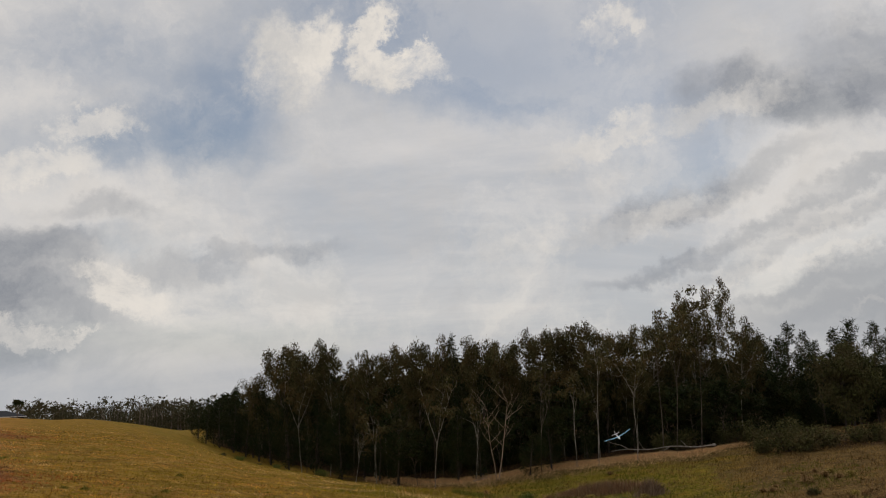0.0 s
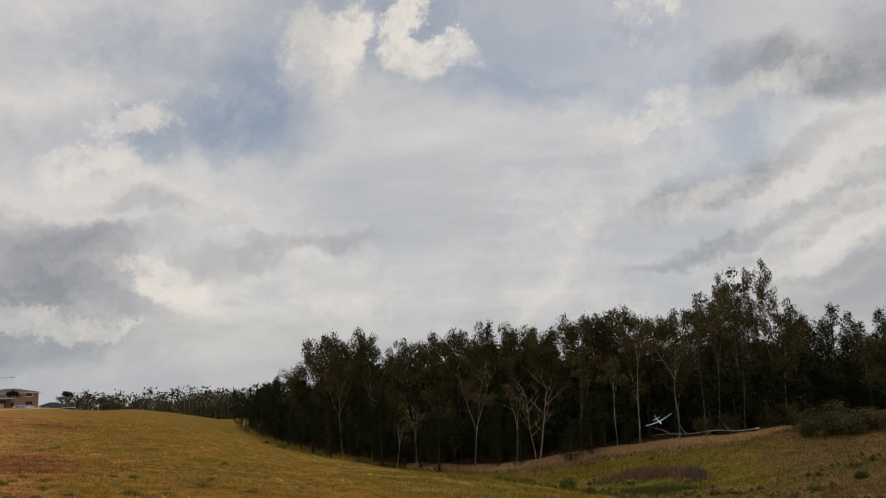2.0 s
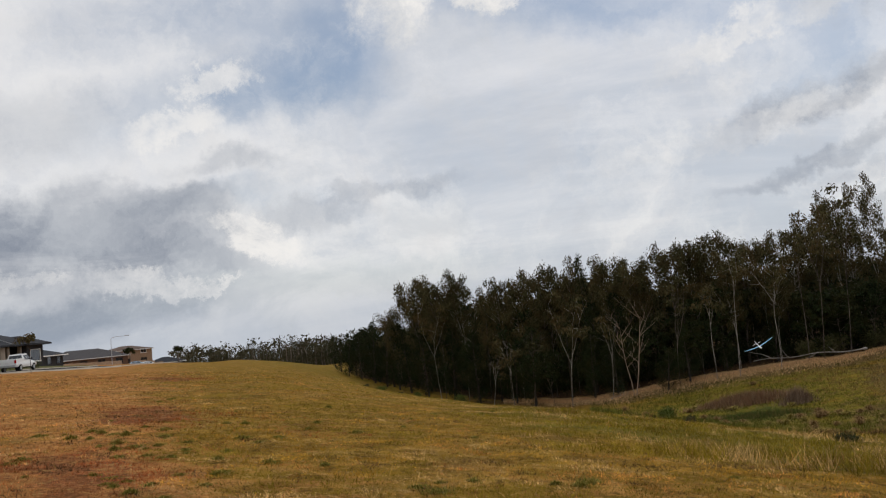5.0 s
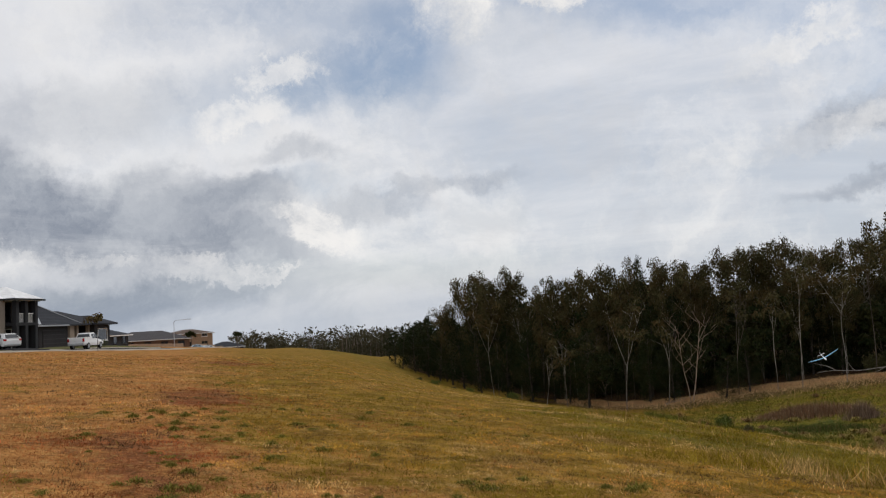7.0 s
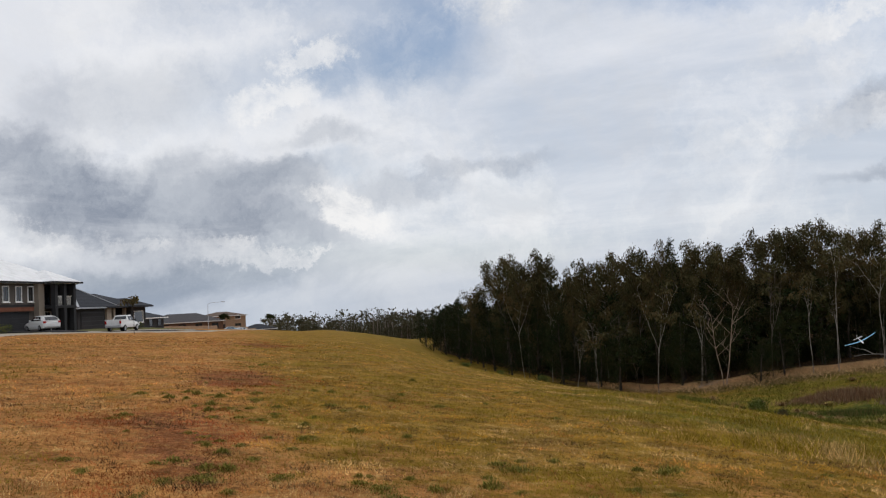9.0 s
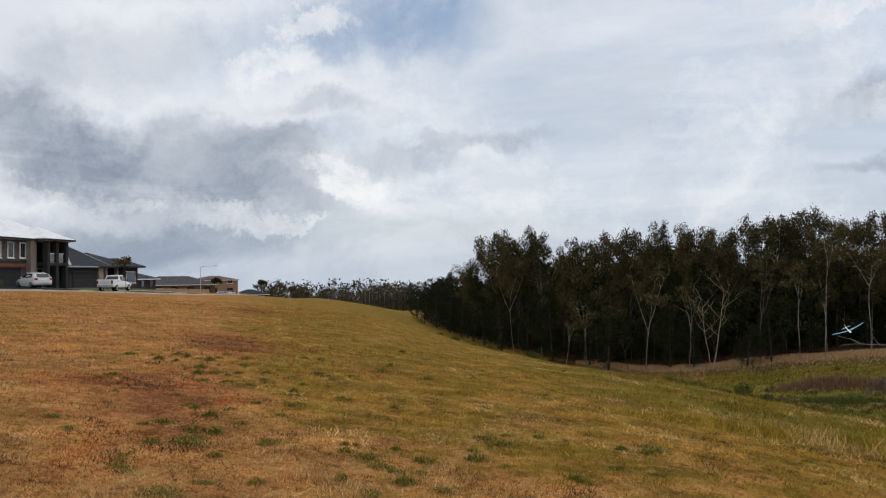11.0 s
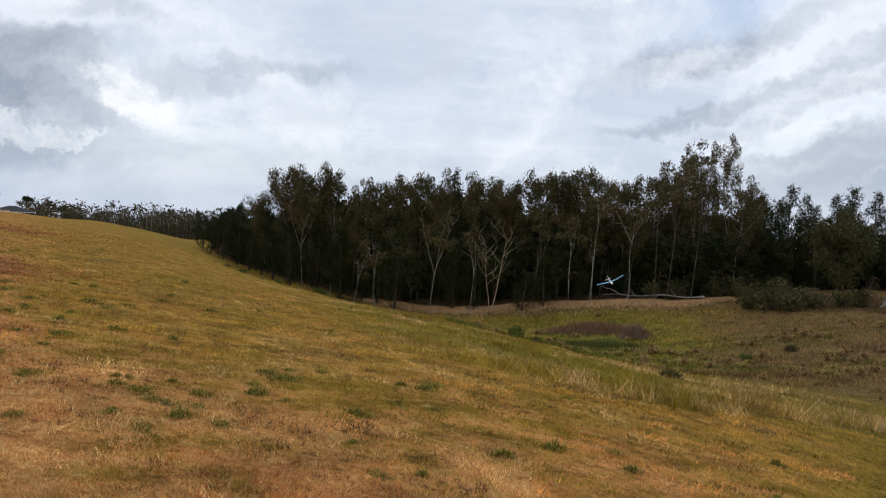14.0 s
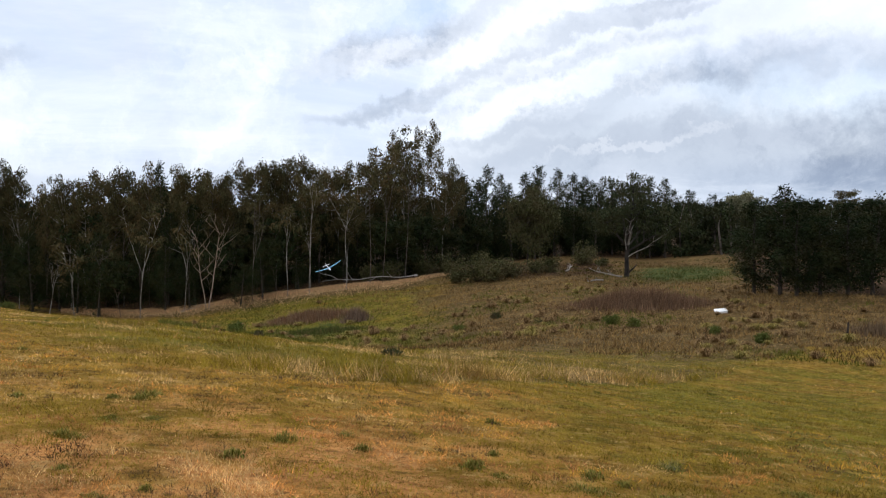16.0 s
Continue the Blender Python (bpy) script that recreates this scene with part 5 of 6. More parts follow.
def opening(house, kind, x, y0, y1, z0, z1, frame_mat, panes=1, mat=None, bars=0, label=""):
    """A window or door in a wall that faces +x: frame, panes and sill."""
    w = part(kind, frame_border(x, y0, y1, z0, z1, 0.09), frame_mat, house, label)
    step_y = (y1 - y0 - 0.12) / panes
    for k in range(panes):
        a = y0 + 0.06 + k * step_y
        part("pane", boxed(x - 0.02, x + 0.01, a + 0.03, a + step_y - 0.03, z0 + 0.08, z1 - 0.08), mat or GLASS, w)
    for k in range(bars):
        zz = z0 + (z1 - z0) * (k + 1) / (bars + 1)
        part("glazing_bar", boxed(x + 0.012, x + 0.05, y0 + 0.08, y1 - 0.08, zz - 0.03, zz + 0.03), frame_mat, w)
    if kind == "window":
        part("window_sill", boxed(x + 0.003, x + 0.14, y0 - 0.08, y1 + 0.08, z0 - 0.09, z0 - 0.005), frame_mat, w)
    return w


def frame_border(x, y0, y1, z0, z1, t):
    bm = bmesh.new()
    for a in ((y0, y1, z0, z0 + t), (y0, y1, z1 - t, z1), (y0, y0 + t, z0 + t, z1 - t), (y1 - t, y1, z0 + t, z1 - t)):
        box(bm, x - 0.01, x + 0.07, *a)
    return bm


def house_one():
    """Two storeys, pale hipped roof, garage and a corner porch with a balcony over it."""
    h = thing("house", "two-storey taupe rendered house with pale metal roof and balcony", "house", "houses along the street", at=pose(-64.6, 55.1, 0.45, 0, 0, 12.7))
    part("wall", boxed(-9, 0, 0, 11.2, -0.6, 5.15), RENDER_DARK, h)
    part("wall", boxed(-9, -1.0, 11.203, 16.2, -0.6, 5.15), RENDER_DARK, h)
    part("garage_surround", boxed(0.003, 0.35, 2.6, 9.4, 2.35, 2.75), TIMBER, h, "dark red timber lintel over the garage")
    door = part("garage_door", boxed(0.003, 0.06, 3.0, 9.0, -0.1, 2.3), BLACK, h, "dark panelled garage door")
    for k in range(4):
        part("panel", boxed(0.063, 0.085, 3.1, 8.9, 0.05 + k * 0.56, 0.53 + k * 0.56, bevel=0.01), RENDER_GREY, door)
    part("column", boxed(-0.1, 0.55, 9.9, 10.9, -0.4, 5.15, bevel=0.02), RENDER_TAN, h, "sandstone-coloured entry blade wall")
    part("floor_band", boxed(0.003, 0.08, 0, 9.89, 2.82, 3.02), RENDER_GREY, h)
    for y in (4.9, 6.9, 8.85):
        opening(h, "window", 0.0, y, y + 1.0, 3.3, 4.9, WHITE, 2, label="white-framed upper window")
    # corner porch
    part("porch_floor", boxed(-0.997, 1.6, 11.21, 15.2, -0.6, 0.05), CONCRETE, h)
    slab = part("balcony", boxed(-0.997, 1.5, 11.21, 15.1, 2.55, 2.85, bevel=0.02), RENDER_GREY, h)
    for y in (11.3, 12.9, 14.7):
        part("post", boxed(1.0, 1.5, y, y + 0.5, 0.05, 2.55, bevel=0.02), RENDER_GREY, h)
        part("post", boxed(1.0, 1.5, y, y + 0.5, 2.86, 5.15, bevel=0.02), RENDER_GREY, h)
    part("wall", boxed(-0.997, 1.0, 14.9, 15.19, 0.053, 2.547), RENDER_GREY, h)
    part("wall", boxed(-0.997, 1.0, 14.9, 15.09, 2.853, 5.147), RENDER_GREY, h)
    rail = part("railing", boxed(1.2, 1.28, 11.8, 14.7, 3.78, 3.86), WHITE, h, "pale metal balcony railing")
    for k in range(17):
        y = 11.85 + k * 0.165
        part("baluster", boxed(1.22, 1.26, y, y + 0.035, 2.86, 3.78), WHITE, rail)
    opening(h, "door", -1.0, 13.2, 14.4, 0.05, 2.3, WHITE, 2, bars=3, label="glazed white entrance door")
    opening(h, "door", -1.0, 11.6, 14.2, 2.9, 5.0, BLACK, 3, label="dark balcony sliding door")
    opening(h, "window", -1.0, 11.6, 12.6, 0.9, 2.2, WHITE, 1, label="white-framed porch window")
    part("roof", hip_roof(-9, 0, 0, 16.2, 5.15, 2.6, 0.6), ROOF_WHITE, h)
    part("roof", hip_roof(-3.2, 1.2, 11.2, 15.2, 5.17, 1.35, 0.62), ROOF_WHITE, h)
    part("gutter", gutter(-9, 0, 0, 16.2, 5.14, 0.6), RENDER_GREY, h)
    part("gutter", gutter(-3.2, 1.2, 11.2, 15.2, 5.16, 0.62), RENDER_GREY, h)
    part("vent_pipe", boxed(-3.5, -3.35, 3.8, 3.95, 6.4, 7.9), STEEL, h)
    box_bm = bmesh.new()
    for k in range(3):
        box(box_bm, -0.45 + k * 0.004, 0.5 - k * 0.004, 15.5, 16.5, -0.4 + k * 0.38, -0.03 + k * 0.38, bevel=0.02)
    part("letterbox_pier", box_bm, RENDER_TAN, h)


def house_two():
    """Single storey, dark hipped roofs stepping along the street."""
    h = thing("house", "single-storey charcoal house with dark tiled hip roof", "house", "houses along the street", at=pose(-76.9, 81.4, 0.3, 0, 0, 15) @ Matrix.Diagonal((1, 1.28, 1, 1)))
    part("wall", boxed(-11, 0, 0, 7.0, -0.6, 2.7), RENDER_GREY, h)
    part("wall", boxed(-11, -1.6, 7.003, 10.6, -0.6, 2.7), RENDER_DARK, h)
    part("wall", boxed(-11, 0.6, 10.603, 14.4, -0.6, 2.7), RENDER_GREY, h)
    part("porch_post", boxed(-0.3, 0.1, 7.4, 7.8, -0.3, 2.7, bevel=0.02), RENDER_TAN, h)
    part("porch_post", boxed(-0.3, 0.1, 10.0, 10.4, -0.3, 2.7, bevel=0.02), RENDER_TAN, h)
    door = part("garage_door", boxed(0.003, 0.05, 0.6, 5.2, -0.1, 2.25), BLACK, h, "black garage door")
    for k in range(4):
        part("panel", boxed(0.053, 0.075, 0.7, 5.1, 0.02 + k * 0.55, 0.5 + k * 0.55, bevel=0.01), RENDER_GREY, door)
    part("pier", boxed(0.003, 0.3, 5.6, 6.6, -0.3, 2.7, bevel=0.02), RENDER_TAN, h)
    opening(h, "door", -1.6, 8.3, 9.5, 0, 2.2, WHITE, 1, bars=2, label="glazed entrance door")
    opening(h, "window", 0.6, 11.3, 13.7, 0.5, 2.2, WHITE, 3, label="wide white-framed front window")
    part("roof", hip_roof(-11, 0, 0, 7.6, 2.7, 3.0, 0.6), ROOF_DARK, h)
    part("roof", hip_roof(-11, 0.2, 5.5, 14.4, 2.72, 2.0, 0.55), ROOF_DARK, h)
    part("roof", hip_roof(-6, 0.9, 10.4, 14.6, 2.75, 1.2, 0.55), ROOF_DARK, h)
    part("gutter", gutter(-11, 0, 0, 7.6, 2.69, 0.6), STEEL, h)
    part("vent_pipe", boxed(-4.6, -4.35, 4.2, 4.45, 5.4, 6.3), BLACK, h)
    for k, (x0, y0, x1, y1) in enumerate(((0.5, -0.5, -3.7, 3.7), (0.5, 8.1, -3.7, 3.9))):
        bm = bmesh.new()
        a, b = Vector((x0, y0, 2.95)), Vector((x1, y1, 5.92))
        d = (b - a)
        m = Matrix.Translation((a + b) / 2) @ d.to_track_quat("X", "Z").to_matrix().to_4x4() @ Matrix.Diagonal((d.length, 0.26, 0.09, 1))
        bmesh.ops.create_cube(bm, size=1, matrix=m)
        part("hip_cap", bm, STEEL, h, "pale ridge capping")


def simple_house(az, r, turn, wide, deep, wall_h, rise, wall_mat, roof_mat, label, storeys=1, sunk=0.0):
    """A far house: walls, hipped roof, windows and a door on the front."""
    p = spot(az, r)
    h = thing("house", label, "house", "houses along the street", at=pose(p.x, p.y, p.z - sunk, 0, 0, turn))
    part("wall", boxed(-deep, 0, -wide / 2, wide / 2, -1.0, wall_h), wall_mat, h)
    part("roof", hip_roof(-deep, 0, -wide / 2, wide / 2, wall_h, rise, 0.6), roof_mat, h)
    part("gutter", gutter(-deep, 0, -wide / 2, wide / 2, wall_h - 0.01, 0.6), WHITE, h)
    for s in range(storeys):
        z = 0.8 + s * 2.8
        n = int(wide // 4)
        for k in range(n):
            y = -wide / 2 + (k + 0.5) * wide / n
            opening(h, "window", 0, y - 0.9, y + 0.9, z, z + 1.35, WHITE if s else BLACK, 2)
    return h


house_one()
house_two()
simple_house(-38.9, 158, 18, 13, 10, 2.2, 1.9, RENDER_GREY, ROOF_DARK, "low charcoal house with dark tiled hip roof")
far_one = simple_house(-36.9, 235, -52, 22, 14, 2.5, 2.4, BRICK_BROWN, ROOF_GREY, "low brown brick house with grey tiled hip roof", 1, 0.0)
simple_house(-34.3, 270, -55, 15, 12, 4.6, 1.3, BRICK_TAN, ROOF_TAN, "two-storey tan brick house with brown roof", 2, 0.3)
simple_house(-31.9, 330, -58, 14, 12, 2.6, 2.0, RENDER_GREY, ROOF_DARK, "low grey house with dark roof")


def drive(y0, y1, label):
    bm = bmesh.new()
    n = 10
    rows = []
    for k in range(n + 1):
        u = 6.5 - 6.4 * k / n
        rows.append([bm.verts.new(street(u, w, 0.14 + 0.022 * k)) for w in (y0, y1)])
    for a, b in zip(rows, rows[1:]):
        bm.faces.new((a[0], a[1], b[1], b[0]))
    me = bpy.data.meshes.new("driveway")
    bm.to_mesh(me)
    bm.free()
    me.materials.append(ASPHALT)
    ob = new("driveway", me)
    m = ob.modifiers.new("thick", "SOLIDIFY")
    m.thickness, m.offset = 0.15, -1
    tagged(ob, label, "driveway", kind="structure")


drive(2.6, 9.6, "dark sealed driveway up to the garage")


# hedge, garden wall and fence
def hedge(p, run, label):
    w = Wood(101)
    t = thing("hedge", label, "hedge", at=pose(p.x, p.y, p.z, 0, 0, 17))
    half = run / 2
    k = int(run / 0.3)
    for i in range(k):
        w.clump((0, -half + (i + 0.5) * 0.3, 0.55), 0.42, 42, 0.12, 0.07, 0, 1.0)
        w.limb([Vector((0, -half + (i + 0.5) * 0.3, -0.1)), Vector((0.05, -half + (i + 0.5) * 0.3, 0.6))], [0.03, 0.01], 4)
    arrays("stems", [tuple(v) for v in w.v], w.f, DARK_BARK, t)
    q = np.concatenate(w.leaf).reshape(-1, 3)
    arrays("foliage", q, np.arange(len(q)).reshape(-1, 4), WEED_LEAF, t)


hedge(street(3.0, 27), 9.0, "clipped dark green garden hedge")
hedge(street(3.5, -3), 8.0, "clipped dark green garden hedge")


def fence(az0, az1, r, high, mat, label):
    a, b = spot(az0, r), spot(az1, r)
    d = (b - a)
    n = int(d.length / 2.4)
    t = thing("fence", label, "fence", at=Matrix.Translation(a) @ Vector((d.x, d.y, 0)).to_track_quat("X", "Z").to_matrix().to_4x4())
    run = math.hypot(d.x, d.y)
    for k in range(n):
        x = k * run / n
        z = d.z * k / n
        part("post", boxed(x - 0.06, x + 0.06, -0.06, 0.06, z - 0.6, z + high), mat, t)
        bm = bmesh.new()
        for j in range(14):
            q = x + 0.07 + (run / n - 0.14) * j / 14
            box(bm, q, q + (run / n) / 14 - 0.015, -0.02, 0.02, z - 0.3, z + high - 0.1 + 0.02 * (j % 2))
        part("panel", bm, mat, t)


fence(-38.3, -34.6, 220, 1.8, FENCE_WOOD, "weathered timber paling fence before the far house")
fence(-33.6, -31.5, 262, 1.5, FENCE_WOOD, "weathered timber paling fence before the far house")


# ---------------------------------------------------------------- vehicles
def loft(sections):
    """A body from cross sections: (x, half width low, half width high, z low, z waist, z top, half width top)."""
    bm = bmesh.new()
    rings = []
    for x, wl, ww, zl, zw, zt, wt in sections:
        ring = [(x, -wl, zl), (x, -ww, (zl + zw) / 2), (x, -ww, zw), (x, -wt, zt), (x, wt, zt), (x, ww, zw), (x, ww, (zl + zw) / 2), (x, wl, zl)]
        rings.append([bm.verts.new(c) for c in ring])
    for a, b in zip(rings, rings[1:]):
        for k in range(8):
            bm.faces.new((a[k], a[(k + 1) % 8], b[(k + 1) % 8], b[k]))
    bm.faces.new(rings[0])
    bm.faces.new(rings[-1][::-1])
    bmesh.ops.recalc_face_normals(bm, faces=bm.faces)
    return bm


def wheel(car, x, y, rad):
    def disc(r0, w, bevel):
        bm = bmesh.new()
        bmesh.ops.create_cone(bm, cap_ends=True, segments=22, radius1=r0, radius2=r0, depth=w, matrix=Matrix.Rotation(radians(90), 4, "X"))
        bmesh.ops.bevel(bm, geom=[e for e in bm.edges if e.is_manifold and abs(e.verts[0].co.y - e.verts[1].co.y) < 1e-4], offset=bevel, segments=2, affect="EDGES")
        return bm
    w = part("wheel", disc(rad, 0.22, 0.04), RUBBER, car, smooth=False)
    w.location = (x, y, rad)
    rim = part("rim", disc(rad * 0.62, 0.235, 0.02), STEEL, w, "alloy wheel rim")


def glazed(car, bm, label="tinted window glass"):
    return part("window", bm, GLASS, car, label)


def slab(points, out):
    """A thin panel from a planar outline, thickened along out."""
    bm = bmesh.new()
    f = bm.faces.new([bm.verts.new(p) for p in points])
    made = bmesh.ops.extrude_face_region(bm, geom=[f])
    bmesh.ops.translate(bm, verts=[v for v in made["geom"] if isinstance(v, bmesh.types.BMVert)], vec=out)
    bmesh.ops.recalc_face_normals(bm, faces=bm.faces)
    return bm


def hatchback(at, label, paint_mat):
    c = thing("car", label, "car", "parked cars", at=at)
    body = [(-2.08, 0.70, 0.76, 0.42, 0.62, 0.80, 0.70), (-1.95, 0.80, 0.86, 0.28, 0.72, 0.96, 0.80), (-1.2, 0.84, 0.89, 0.20, 0.80, 0.99, 0.85), (0.6, 0.84, 0.89, 0.20, 0.78, 0.95, 0.84),
            (1.5, 0.82, 0.87, 0.22, 0.70, 0.84, 0.78), (2.05, 0.72, 0.78, 0.30, 0.58, 0.68, 0.62), (2.18, 0.60, 0.64, 0.36, 0.50, 0.56, 0.52)]
    part("body", loft(body), paint_mat, c)
    roof = [(-2.0, 0.76, 0.79, 0.90, 0.98, 1.02, 0.72), (-1.55, 0.80, 0.80, 0.95, 1.10, 1.36, 0.60), (-0.9, 0.82, 0.80, 0.97, 1.15, 1.47, 0.60), (0.0, 0.82, 0.80, 0.95, 1.12, 1.45, 0.58), (0.95, 0.80, 0.79, 0.90, 0.95, 0.99, 0.70)]
    part("cabin", loft(roof), paint_mat, c)
    for s in (-1, 1):
        y = 0.825 * s
        glazed(c, slab([(-1.5, y, 1.02), (-0.35, y, 1.0), (-0.35, y * 0.80, 1.38), (-1.15, y * 0.80, 1.37)], (0, 0.02 * s, 0)))
        glazed(c, slab([(-0.28, y, 1.0), (0.66, y, 0.98), (0.12, y * 0.80, 1.36), (-0.28, y * 0.80, 1.38)], (0, 0.02 * s, 0)))
        part("mirror", boxed(0.45, 0.62, min(0.86 * s, 1.02 * s), max(0.86 * s, 1.02 * s), 0.95, 1.08, bevel=0.03), paint_mat, c)
        part("tail_lamp", boxed(-2.10, -1.93, min(0.56 * s, 0.82 * s), max(0.56 * s, 0.82 * s), 0.74, 0.92, bevel=0.02), RED_LAMP, c, "red tail lamp")
        part("headlight", boxed(1.86, 2.12, min(0.48 * s, 0.72 * s), max(0.48 * s, 0.72 * s), 0.56, 0.68, bevel=0.02), STEEL, c, "clear headlight")
        for x in (-1.3, 1.32):
            wheel(c, x, 0.78 * s, 0.31)
    glazed(c, slab([(-2.03, -0.62, 1.03), (-2.03, 0.62, 1.03), (-1.66, 0.54, 1.33), (-1.66, -0.54, 1.33)], (-0.03, 0, 0.02)))
    glazed(c, slab([(0.92, -0.66, 1.02), (0.92, 0.66, 1.02), (0.18, 0.54, 1.39), (0.18, -0.54, 1.39)], (0.02, 0, 0.03)))
    part("number_plate", boxed(-2.125, -2.085, -0.2, 0.2, 0.52, 0.62), WHITE, c, "plain pale number plate")
    return c


def ute(at):
    c = thing("pickup_truck", "white double-cab pickup truck parked at the kerb", "pickup truck", at=at)
    lower = [(-2.55, 0.80, 0.86, 0.52, 0.80, 1.02, 0.84), (-1.0, 0.86, 0.90, 0.42, 0.80, 1.04, 0.87), (1.0, 0.86, 0.90, 0.42, 0.80, 1.04, 0.86), (1.9, 0.84, 0.90, 0.44, 0.80, 0.98, 0.78), (2.55, 0.76, 0.82, 0.48, 0.72, 0.84, 0.66), (2.66, 0.66, 0.7, 0.5, 0.66, 0.74, 0.58)]
    part("body", loft(lower), CAR_WHITE, c)
    tray = bmesh.new()
    for a in ((-2.55, -0.55, -0.88, -0.80), (-2.55, -0.55, 0.80, 0.88), (-2.60, -2.52, -0.80, 0.80)):
        box(tray, *a, 1.0, 1.32, bevel=0.015)
    part("tray", tray, CAR_WHITE, c)
    cab = [(-0.75, 0.85, 0.86, 1.0, 1.12, 1.2, 0.80), (-0.52, 0.85, 0.84, 1.0, 1.2, 1.74, 0.64), (0.5, 0.85, 0.84, 1.0, 1.2, 1.78, 0.64), (1.35, 0.84, 0.82, 0.98, 1.02, 1.06, 0.76)]
    part("cabin", loft(cab), CAR_WHITE, c)
    for s in (-1, 1):
        y = 0.85 * s
        glazed(c, slab([(-0.55, y, 1.18), (0.1, y, 1.16), (0.1, y * 0.80, 1.66), (-0.42, y * 0.80, 1.64)], (0, 0.02 * s, 0)))
        glazed(c, slab([(0.18, y, 1.16), (1.05, y, 1.12), (0.56, y * 0.80, 1.66), (0.18, y * 0.80, 1.66)], (0, 0.02 * s, 0)))
        part("mirror", boxed(0.86, 1.04, min(0.88 * s, 1.08 * s), max(0.88 * s, 1.08 * s), 1.14, 1.32, bevel=0.03), BLACK, c)
        part("tail_lamp", boxed(-2.62, -2.5, min(0.70 * s, 0.87 * s), max(0.70 * s, 0.87 * s), 0.86, 1.2, bevel=0.015), RED_LAMP, c, "red tail lamp")
        part("headlight", boxed(2.3, 2.6, min(0.5 * s, 0.76 * s), max(0.5 * s, 0.76 * s), 0.72, 0.86, bevel=0.02), STEEL, c, "clear headlight")
        for x in (-1.55, 1.65):
            wheel(c, x, 0.80 * s, 0.39)
    glazed(c, slab([(-0.72, -0.7, 1.22), (-0.72, 0.7, 1.22), (-0.57, 0.58, 1.64), (-0.57, -0.58, 1.64)], (-0.03, 0, 0.01)), "dark rear window")
    glazed(c, slab([(1.3, -0.7, 1.1), (1.3, 0.7, 1.1), (0.6, 0.58, 1.7), (0.6, -0.58, 1.7)], (0.02, 0, 0.03)))
    part("bumper", boxed(-2.72, -2.6, -0.8, 0.8, 0.5, 0.7, bevel=0.03), STEEL, c, "chrome rear bumper")
    part("number_plate", boxed(-2.64, -2.61, -0.2, 0.2, 0.86, 0.96), WHITE, c, "plain pale number plate")
    return c


def on_street(u, w, lift, turn):
    p = street(u, w, lift)
    return pose(p.x, p.y, p.z, 0, 0, turn)


ute(on_street(7.6, 15.4, 0.03, 108))
hatchback(on_street(4.0, 5.4, 0.26, 160), "white hatchback parked on the driveway", CAR_WHITE)
p = spot(-33.6, 205)
hatchback(pose(p.x, p.y, p.z, 0, 0, 30), "pale blue car parked far along the street", CAR_BLUE)
p = spot(-32.9, 208)
hatchback(pose(p.x, p.y, p.z, 0, 0, 40), "white car parked far along the street", CAR_WHITE)


# ---------------------------------------------------------------- lamp, poles, garden trees
def street_lamp(az, r, high):
    p = spot(az, r)
    t = thing("street_lamp", "tall galvanised street lamp with curved arm", "street lamp", at=pose(p.x, p.y, p.z, 0, 0, -az))
    w = Wood(111)
    w.limb([Vector((0, 0, -0.3)), Vector((0, 0, high * 0.5)), Vector((0, 0, high * 0.93))], [0.08, 0.065, 0.05], 8)
    arrays("pole", [tuple(v) for v in w.v], w.f, STEEL, t, smooth=True)
    w = Wood(112)
    w.limb([Vector((0, 0, high * 0.92)), Vector((0.25, 0, high * 0.97)), Vector((1.0, 0, high * 0.99)), Vector((3.0, 0, high))], [0.05, 0.045, 0.04, 0.03], 8)
    arrays("arm", [tuple(v) for v in w.v], w.f, STEEL, t, smooth=True)
    part("lamp_head", boxed(2.9, 3.8, -0.16, 0.16, high - 0.06, high + 0.08, bevel=0.04), STEEL, t)


street_lamp(-35.2, 190, 6.6)


def power_pole(az, r, high):
    p = spot(az, r)
    t = thing("power_pole", "grey timber power pole with cross-arm", "power pole", "power poles", at=pose(p.x, p.y, p.z, 0, 0, -az))
    w = Wood(113)
    w.limb([Vector((0, 0, -0.5)), Vector((0, 0, high))], [0.12, 0.08], 8)
    arrays("pole", [tuple(v) for v in w.v], w.f, BROWN_BARK, t, smooth=True)
    part("cross_arm", boxed(-0.9, 0.9, -0.06, 0.06, high - 0.5, high - 0.36), BROWN_BARK, t)
    for x in (-0.8, 0.0, 0.8):
        part("insulator", boxed(x - 0.05, x + 0.05, -0.05, 0.05, high - 0.355, high - 0.15, bevel=0.02), STEEL, t)


power_pole(-23.9, 214, 5.5)
power_pole(-23.6, 226, 5.8)


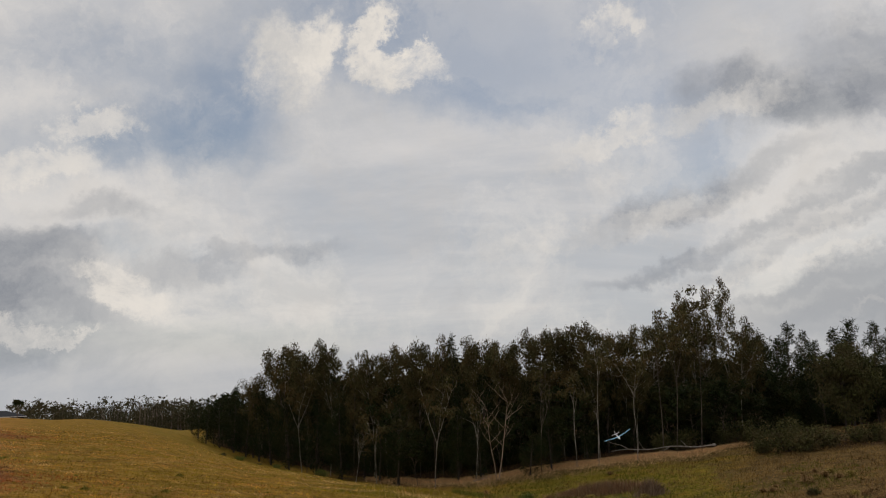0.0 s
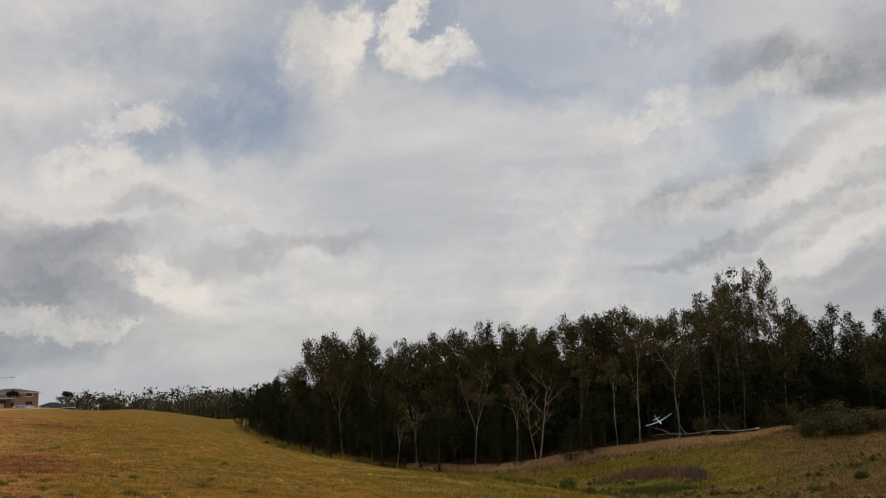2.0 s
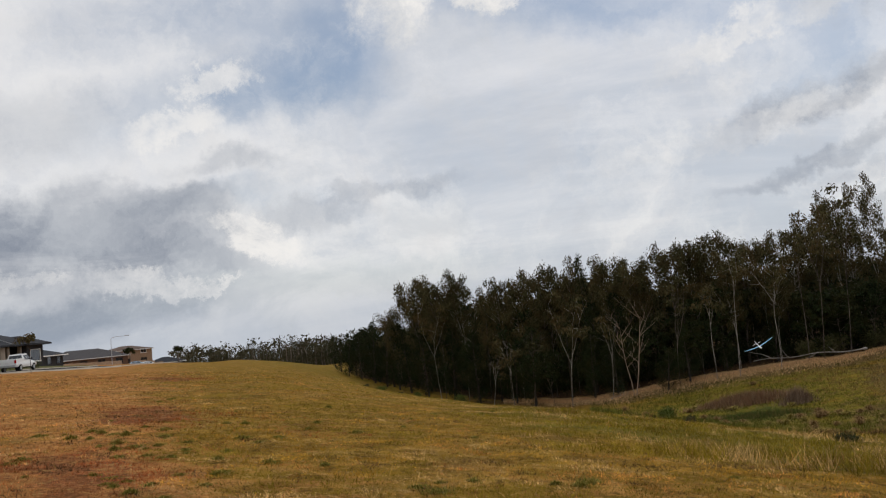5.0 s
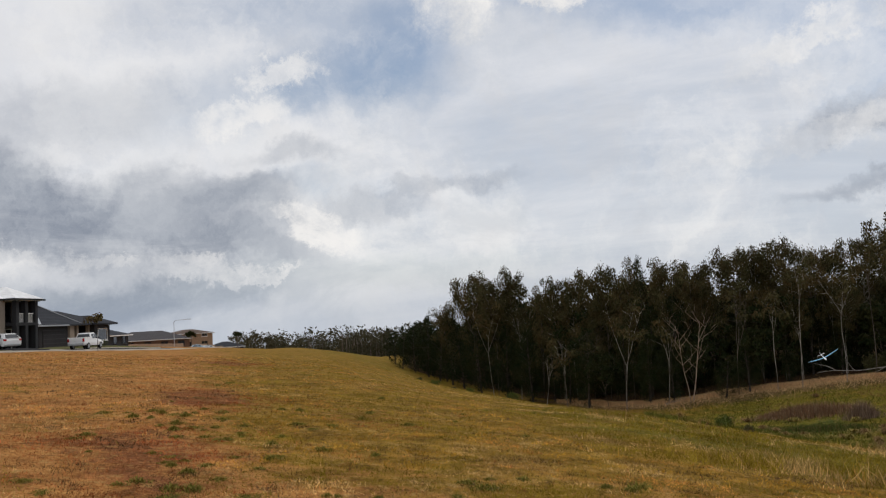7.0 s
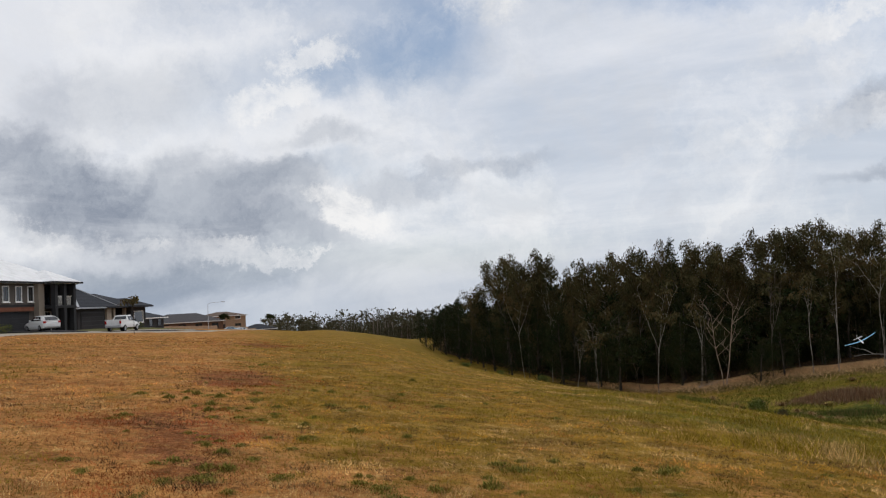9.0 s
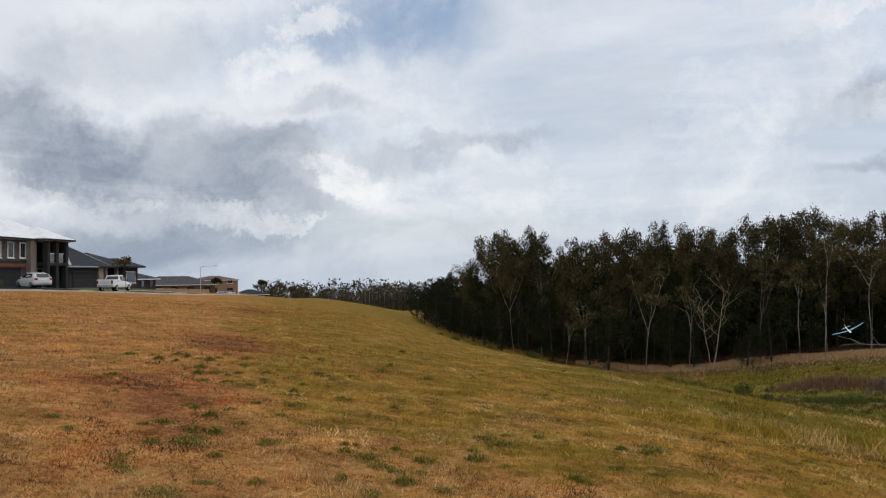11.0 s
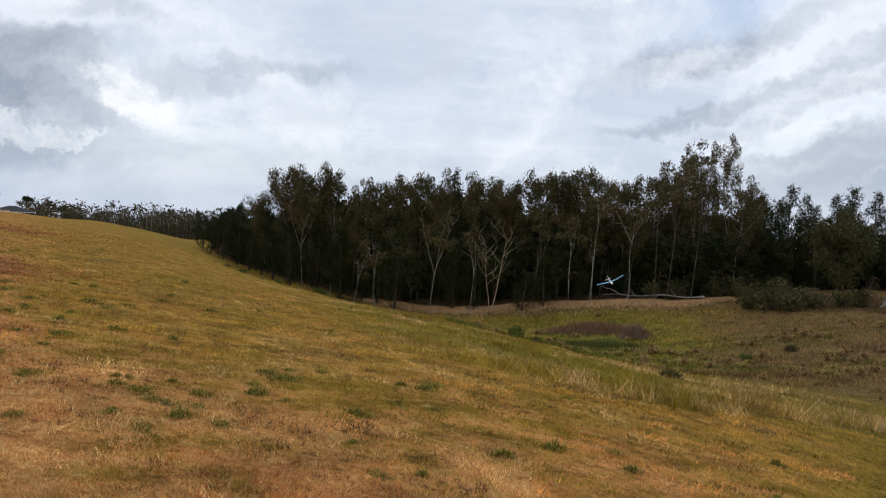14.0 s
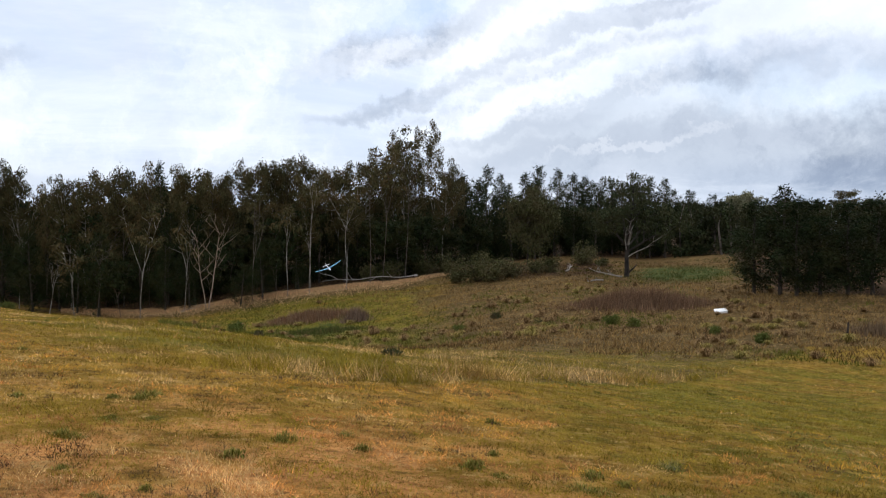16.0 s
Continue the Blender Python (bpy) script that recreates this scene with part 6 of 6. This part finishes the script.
def palm(seed, az, r, high, crown, label):
    """A slim stem with a head of drooping fronds."""
    w = Wood(seed)
    n = w.r
    stem = w.path(Vector((0, 0, -0.2)), Vector((0.02, 0, 1)), high, 6, 0.02, 0.05)
    w.limb(stem, [0.16, 0.13, 0.12, 0.11, 0.10, 0.10, 0.09], 7)
    for k in range(20):
        a, up = n.uniform(0, 6.28), n.uniform(-0.1, 1.0)
        q = w.path(stem[-1], Vector((math.cos(a), math.sin(a), up)), crown * n.uniform(0.7, 1.0), 5, 0.05, -0.16)
        w.limb(q, [0.03, 0.025, 0.02, 0.015, 0.01, 0.005], 4)
        for e in q[1:]:
            w.clump(e, 0.28, 16, 0.5, 0.12, 0.5, 0.8)
    t = w.finish("palm_tree", label, "palm tree", "palms along the street", BROWN_BARK, OAK_LEAF)
    p = spot(az, r)
    t.matrix_basis = pose(p.x, p.y, p.z)


palm(121, -31.1, 232, 6.1, 1.3, "slim young palm tree by the far houses")
palm(122, -34.1, 225, 4.6, 1.7, "bushy palm tree before the tan house")
street_tree = gum(123, 3.7, 0.72, 0.75, 0.45, "thin young street tree with staked stem", DARK_BARK, forks=1)
p = spot(-39.95, 82)
street_tree.matrix_basis = pose(p.x, p.y, p.z)


# ---------------------------------------------------------------- box in the grass and the model glider
def white_box():
    p = spot(35.9, 58.5)
    t = thing("foam_box", "white foam box lying open in the grass", "box", at=pose(p.x, p.y, p.z + 0.10, 14, -6, -25) @ Matrix.Diagonal((0.95, 0.9, 0.55, 1)))
    bm = bmesh.new()
    for a in ((-0.42, 0.42, -0.3, 0.3, -0.12, -0.07), (-0.42, 0.42, -0.3, -0.26, -0.07, 0.16), (-0.42, 0.42, 0.26, 0.3, -0.07, 0.16), (-0.42, -0.38, -0.26, 0.26, -0.07, 0.16), (0.38, 0.42, -0.26, 0.26, -0.07, 0.16)):
        box(bm, *a)
    part("shell", bm, FOAM_WHITE, t)
    part("lid", boxed(-0.45, 0.45, -0.33, 0.33, 0.165, 0.21, bevel=0.012), FOAM_WHITE, t)


def wing(half, chord, thick, rise, tip):
    """Tapered wing with raised outer panels."""
    bm = bmesh.new()
    rings = []
    for s in (-1.0, -0.55, 0.0, 0.55, 1.0):
        c = chord * (tip + (1 - tip) * (1 - abs(s)))
        z = rise * max(0, abs(s) - 0.2)
        prof = [(c * 0.5, 0), (c * 0.25, thick), (-c * 0.15, thick * 0.7), (-c * 0.5, 0), (-c * 0.1, -thick * 0.3)]
        rings.append([bm.verts.new((x, s * half, z + h)) for x, h in prof])
    for a, b in zip(rings, rings[1:]):
        for k in range(5):
            bm.faces.new((a[k], a[(k + 1) % 5], b[(k + 1) % 5], b[k]))
    bm.faces.new(rings[0])
    bm.faces.new(rings[-1][::-1])
    bmesh.ops.recalc_face_normals(bm, faces=bm.faces)
    return bm


def glider():
    """The model sailplane, banked in its turn over the gully."""
    d = 52.0
    where = Vector((0, 0, EYE)) + bearing(8.5, -4.0) * d
    right, away, up = bearing(8.4 + 90), bearing(8.4, 0), Vector((0, 0, 1))
    nose = (right * 0.16 - up * 0.10 - away * 0.98).normalized()
    span = (right * 0.74 + up * 0.40 + away * 0.52).normalized()
    top = span.cross(nose) * -1
    span = nose.cross(top) * -1
    m = Matrix((nose, span, top)).transposed().to_4x4()
    t = thing("model_glider", "blue and white model glider in flight over the gully", "model aircraft", at=Matrix.Translation(where) @ m)
    w = Wood(131)
    w.limb([Vector((0.55, 0, -0.03)), Vector((0.45, 0, -0.03)), Vector((0.2, 0, -0.02)), Vector((-0.1, 0, 0)), Vector((-0.9, 0, 0.02))], [0.015, 0.05, 0.06, 0.035, 0.015], 8)
    arrays("fuselage", [tuple(v) for v in w.v], w.f, FOAM_WHITE, t, smooth=True)
    part("wing", wing(0.98, 0.24, 0.022, 0.18, 0.55), FOAM_BLUE, t, "light blue film-covered wing")
    tail = part("tailplane", wing(0.27, 0.13, 0.01, 0.0, 0.7), FOAM_WHITE, t)
    tail.location = (-0.88, 0, 0.04)
    fin = part("fin", slab([(-0.98, -0.006, 0.02), (-0.78, -0.006, 0.02), (-0.86, -0.006, 0.24), (-0.97, -0.006, 0.24)], (0, 0.012, 0)), FOAM_WHITE, t)


white_box()
glider()


def stake(az, r, high):
    p = spot(az, r)
    t = thing("stake", "short dark timber stake in rough grass", "stake", at=pose(p.x, p.y, p.z, 3, 2, 20))
    bm = boxed(-0.04, 0.04, -0.04, 0.04, -0.3, high, bevel=0.008)
    part("post", bm, DARK_BARK, t)


stake(43.6, 47, 1.0)
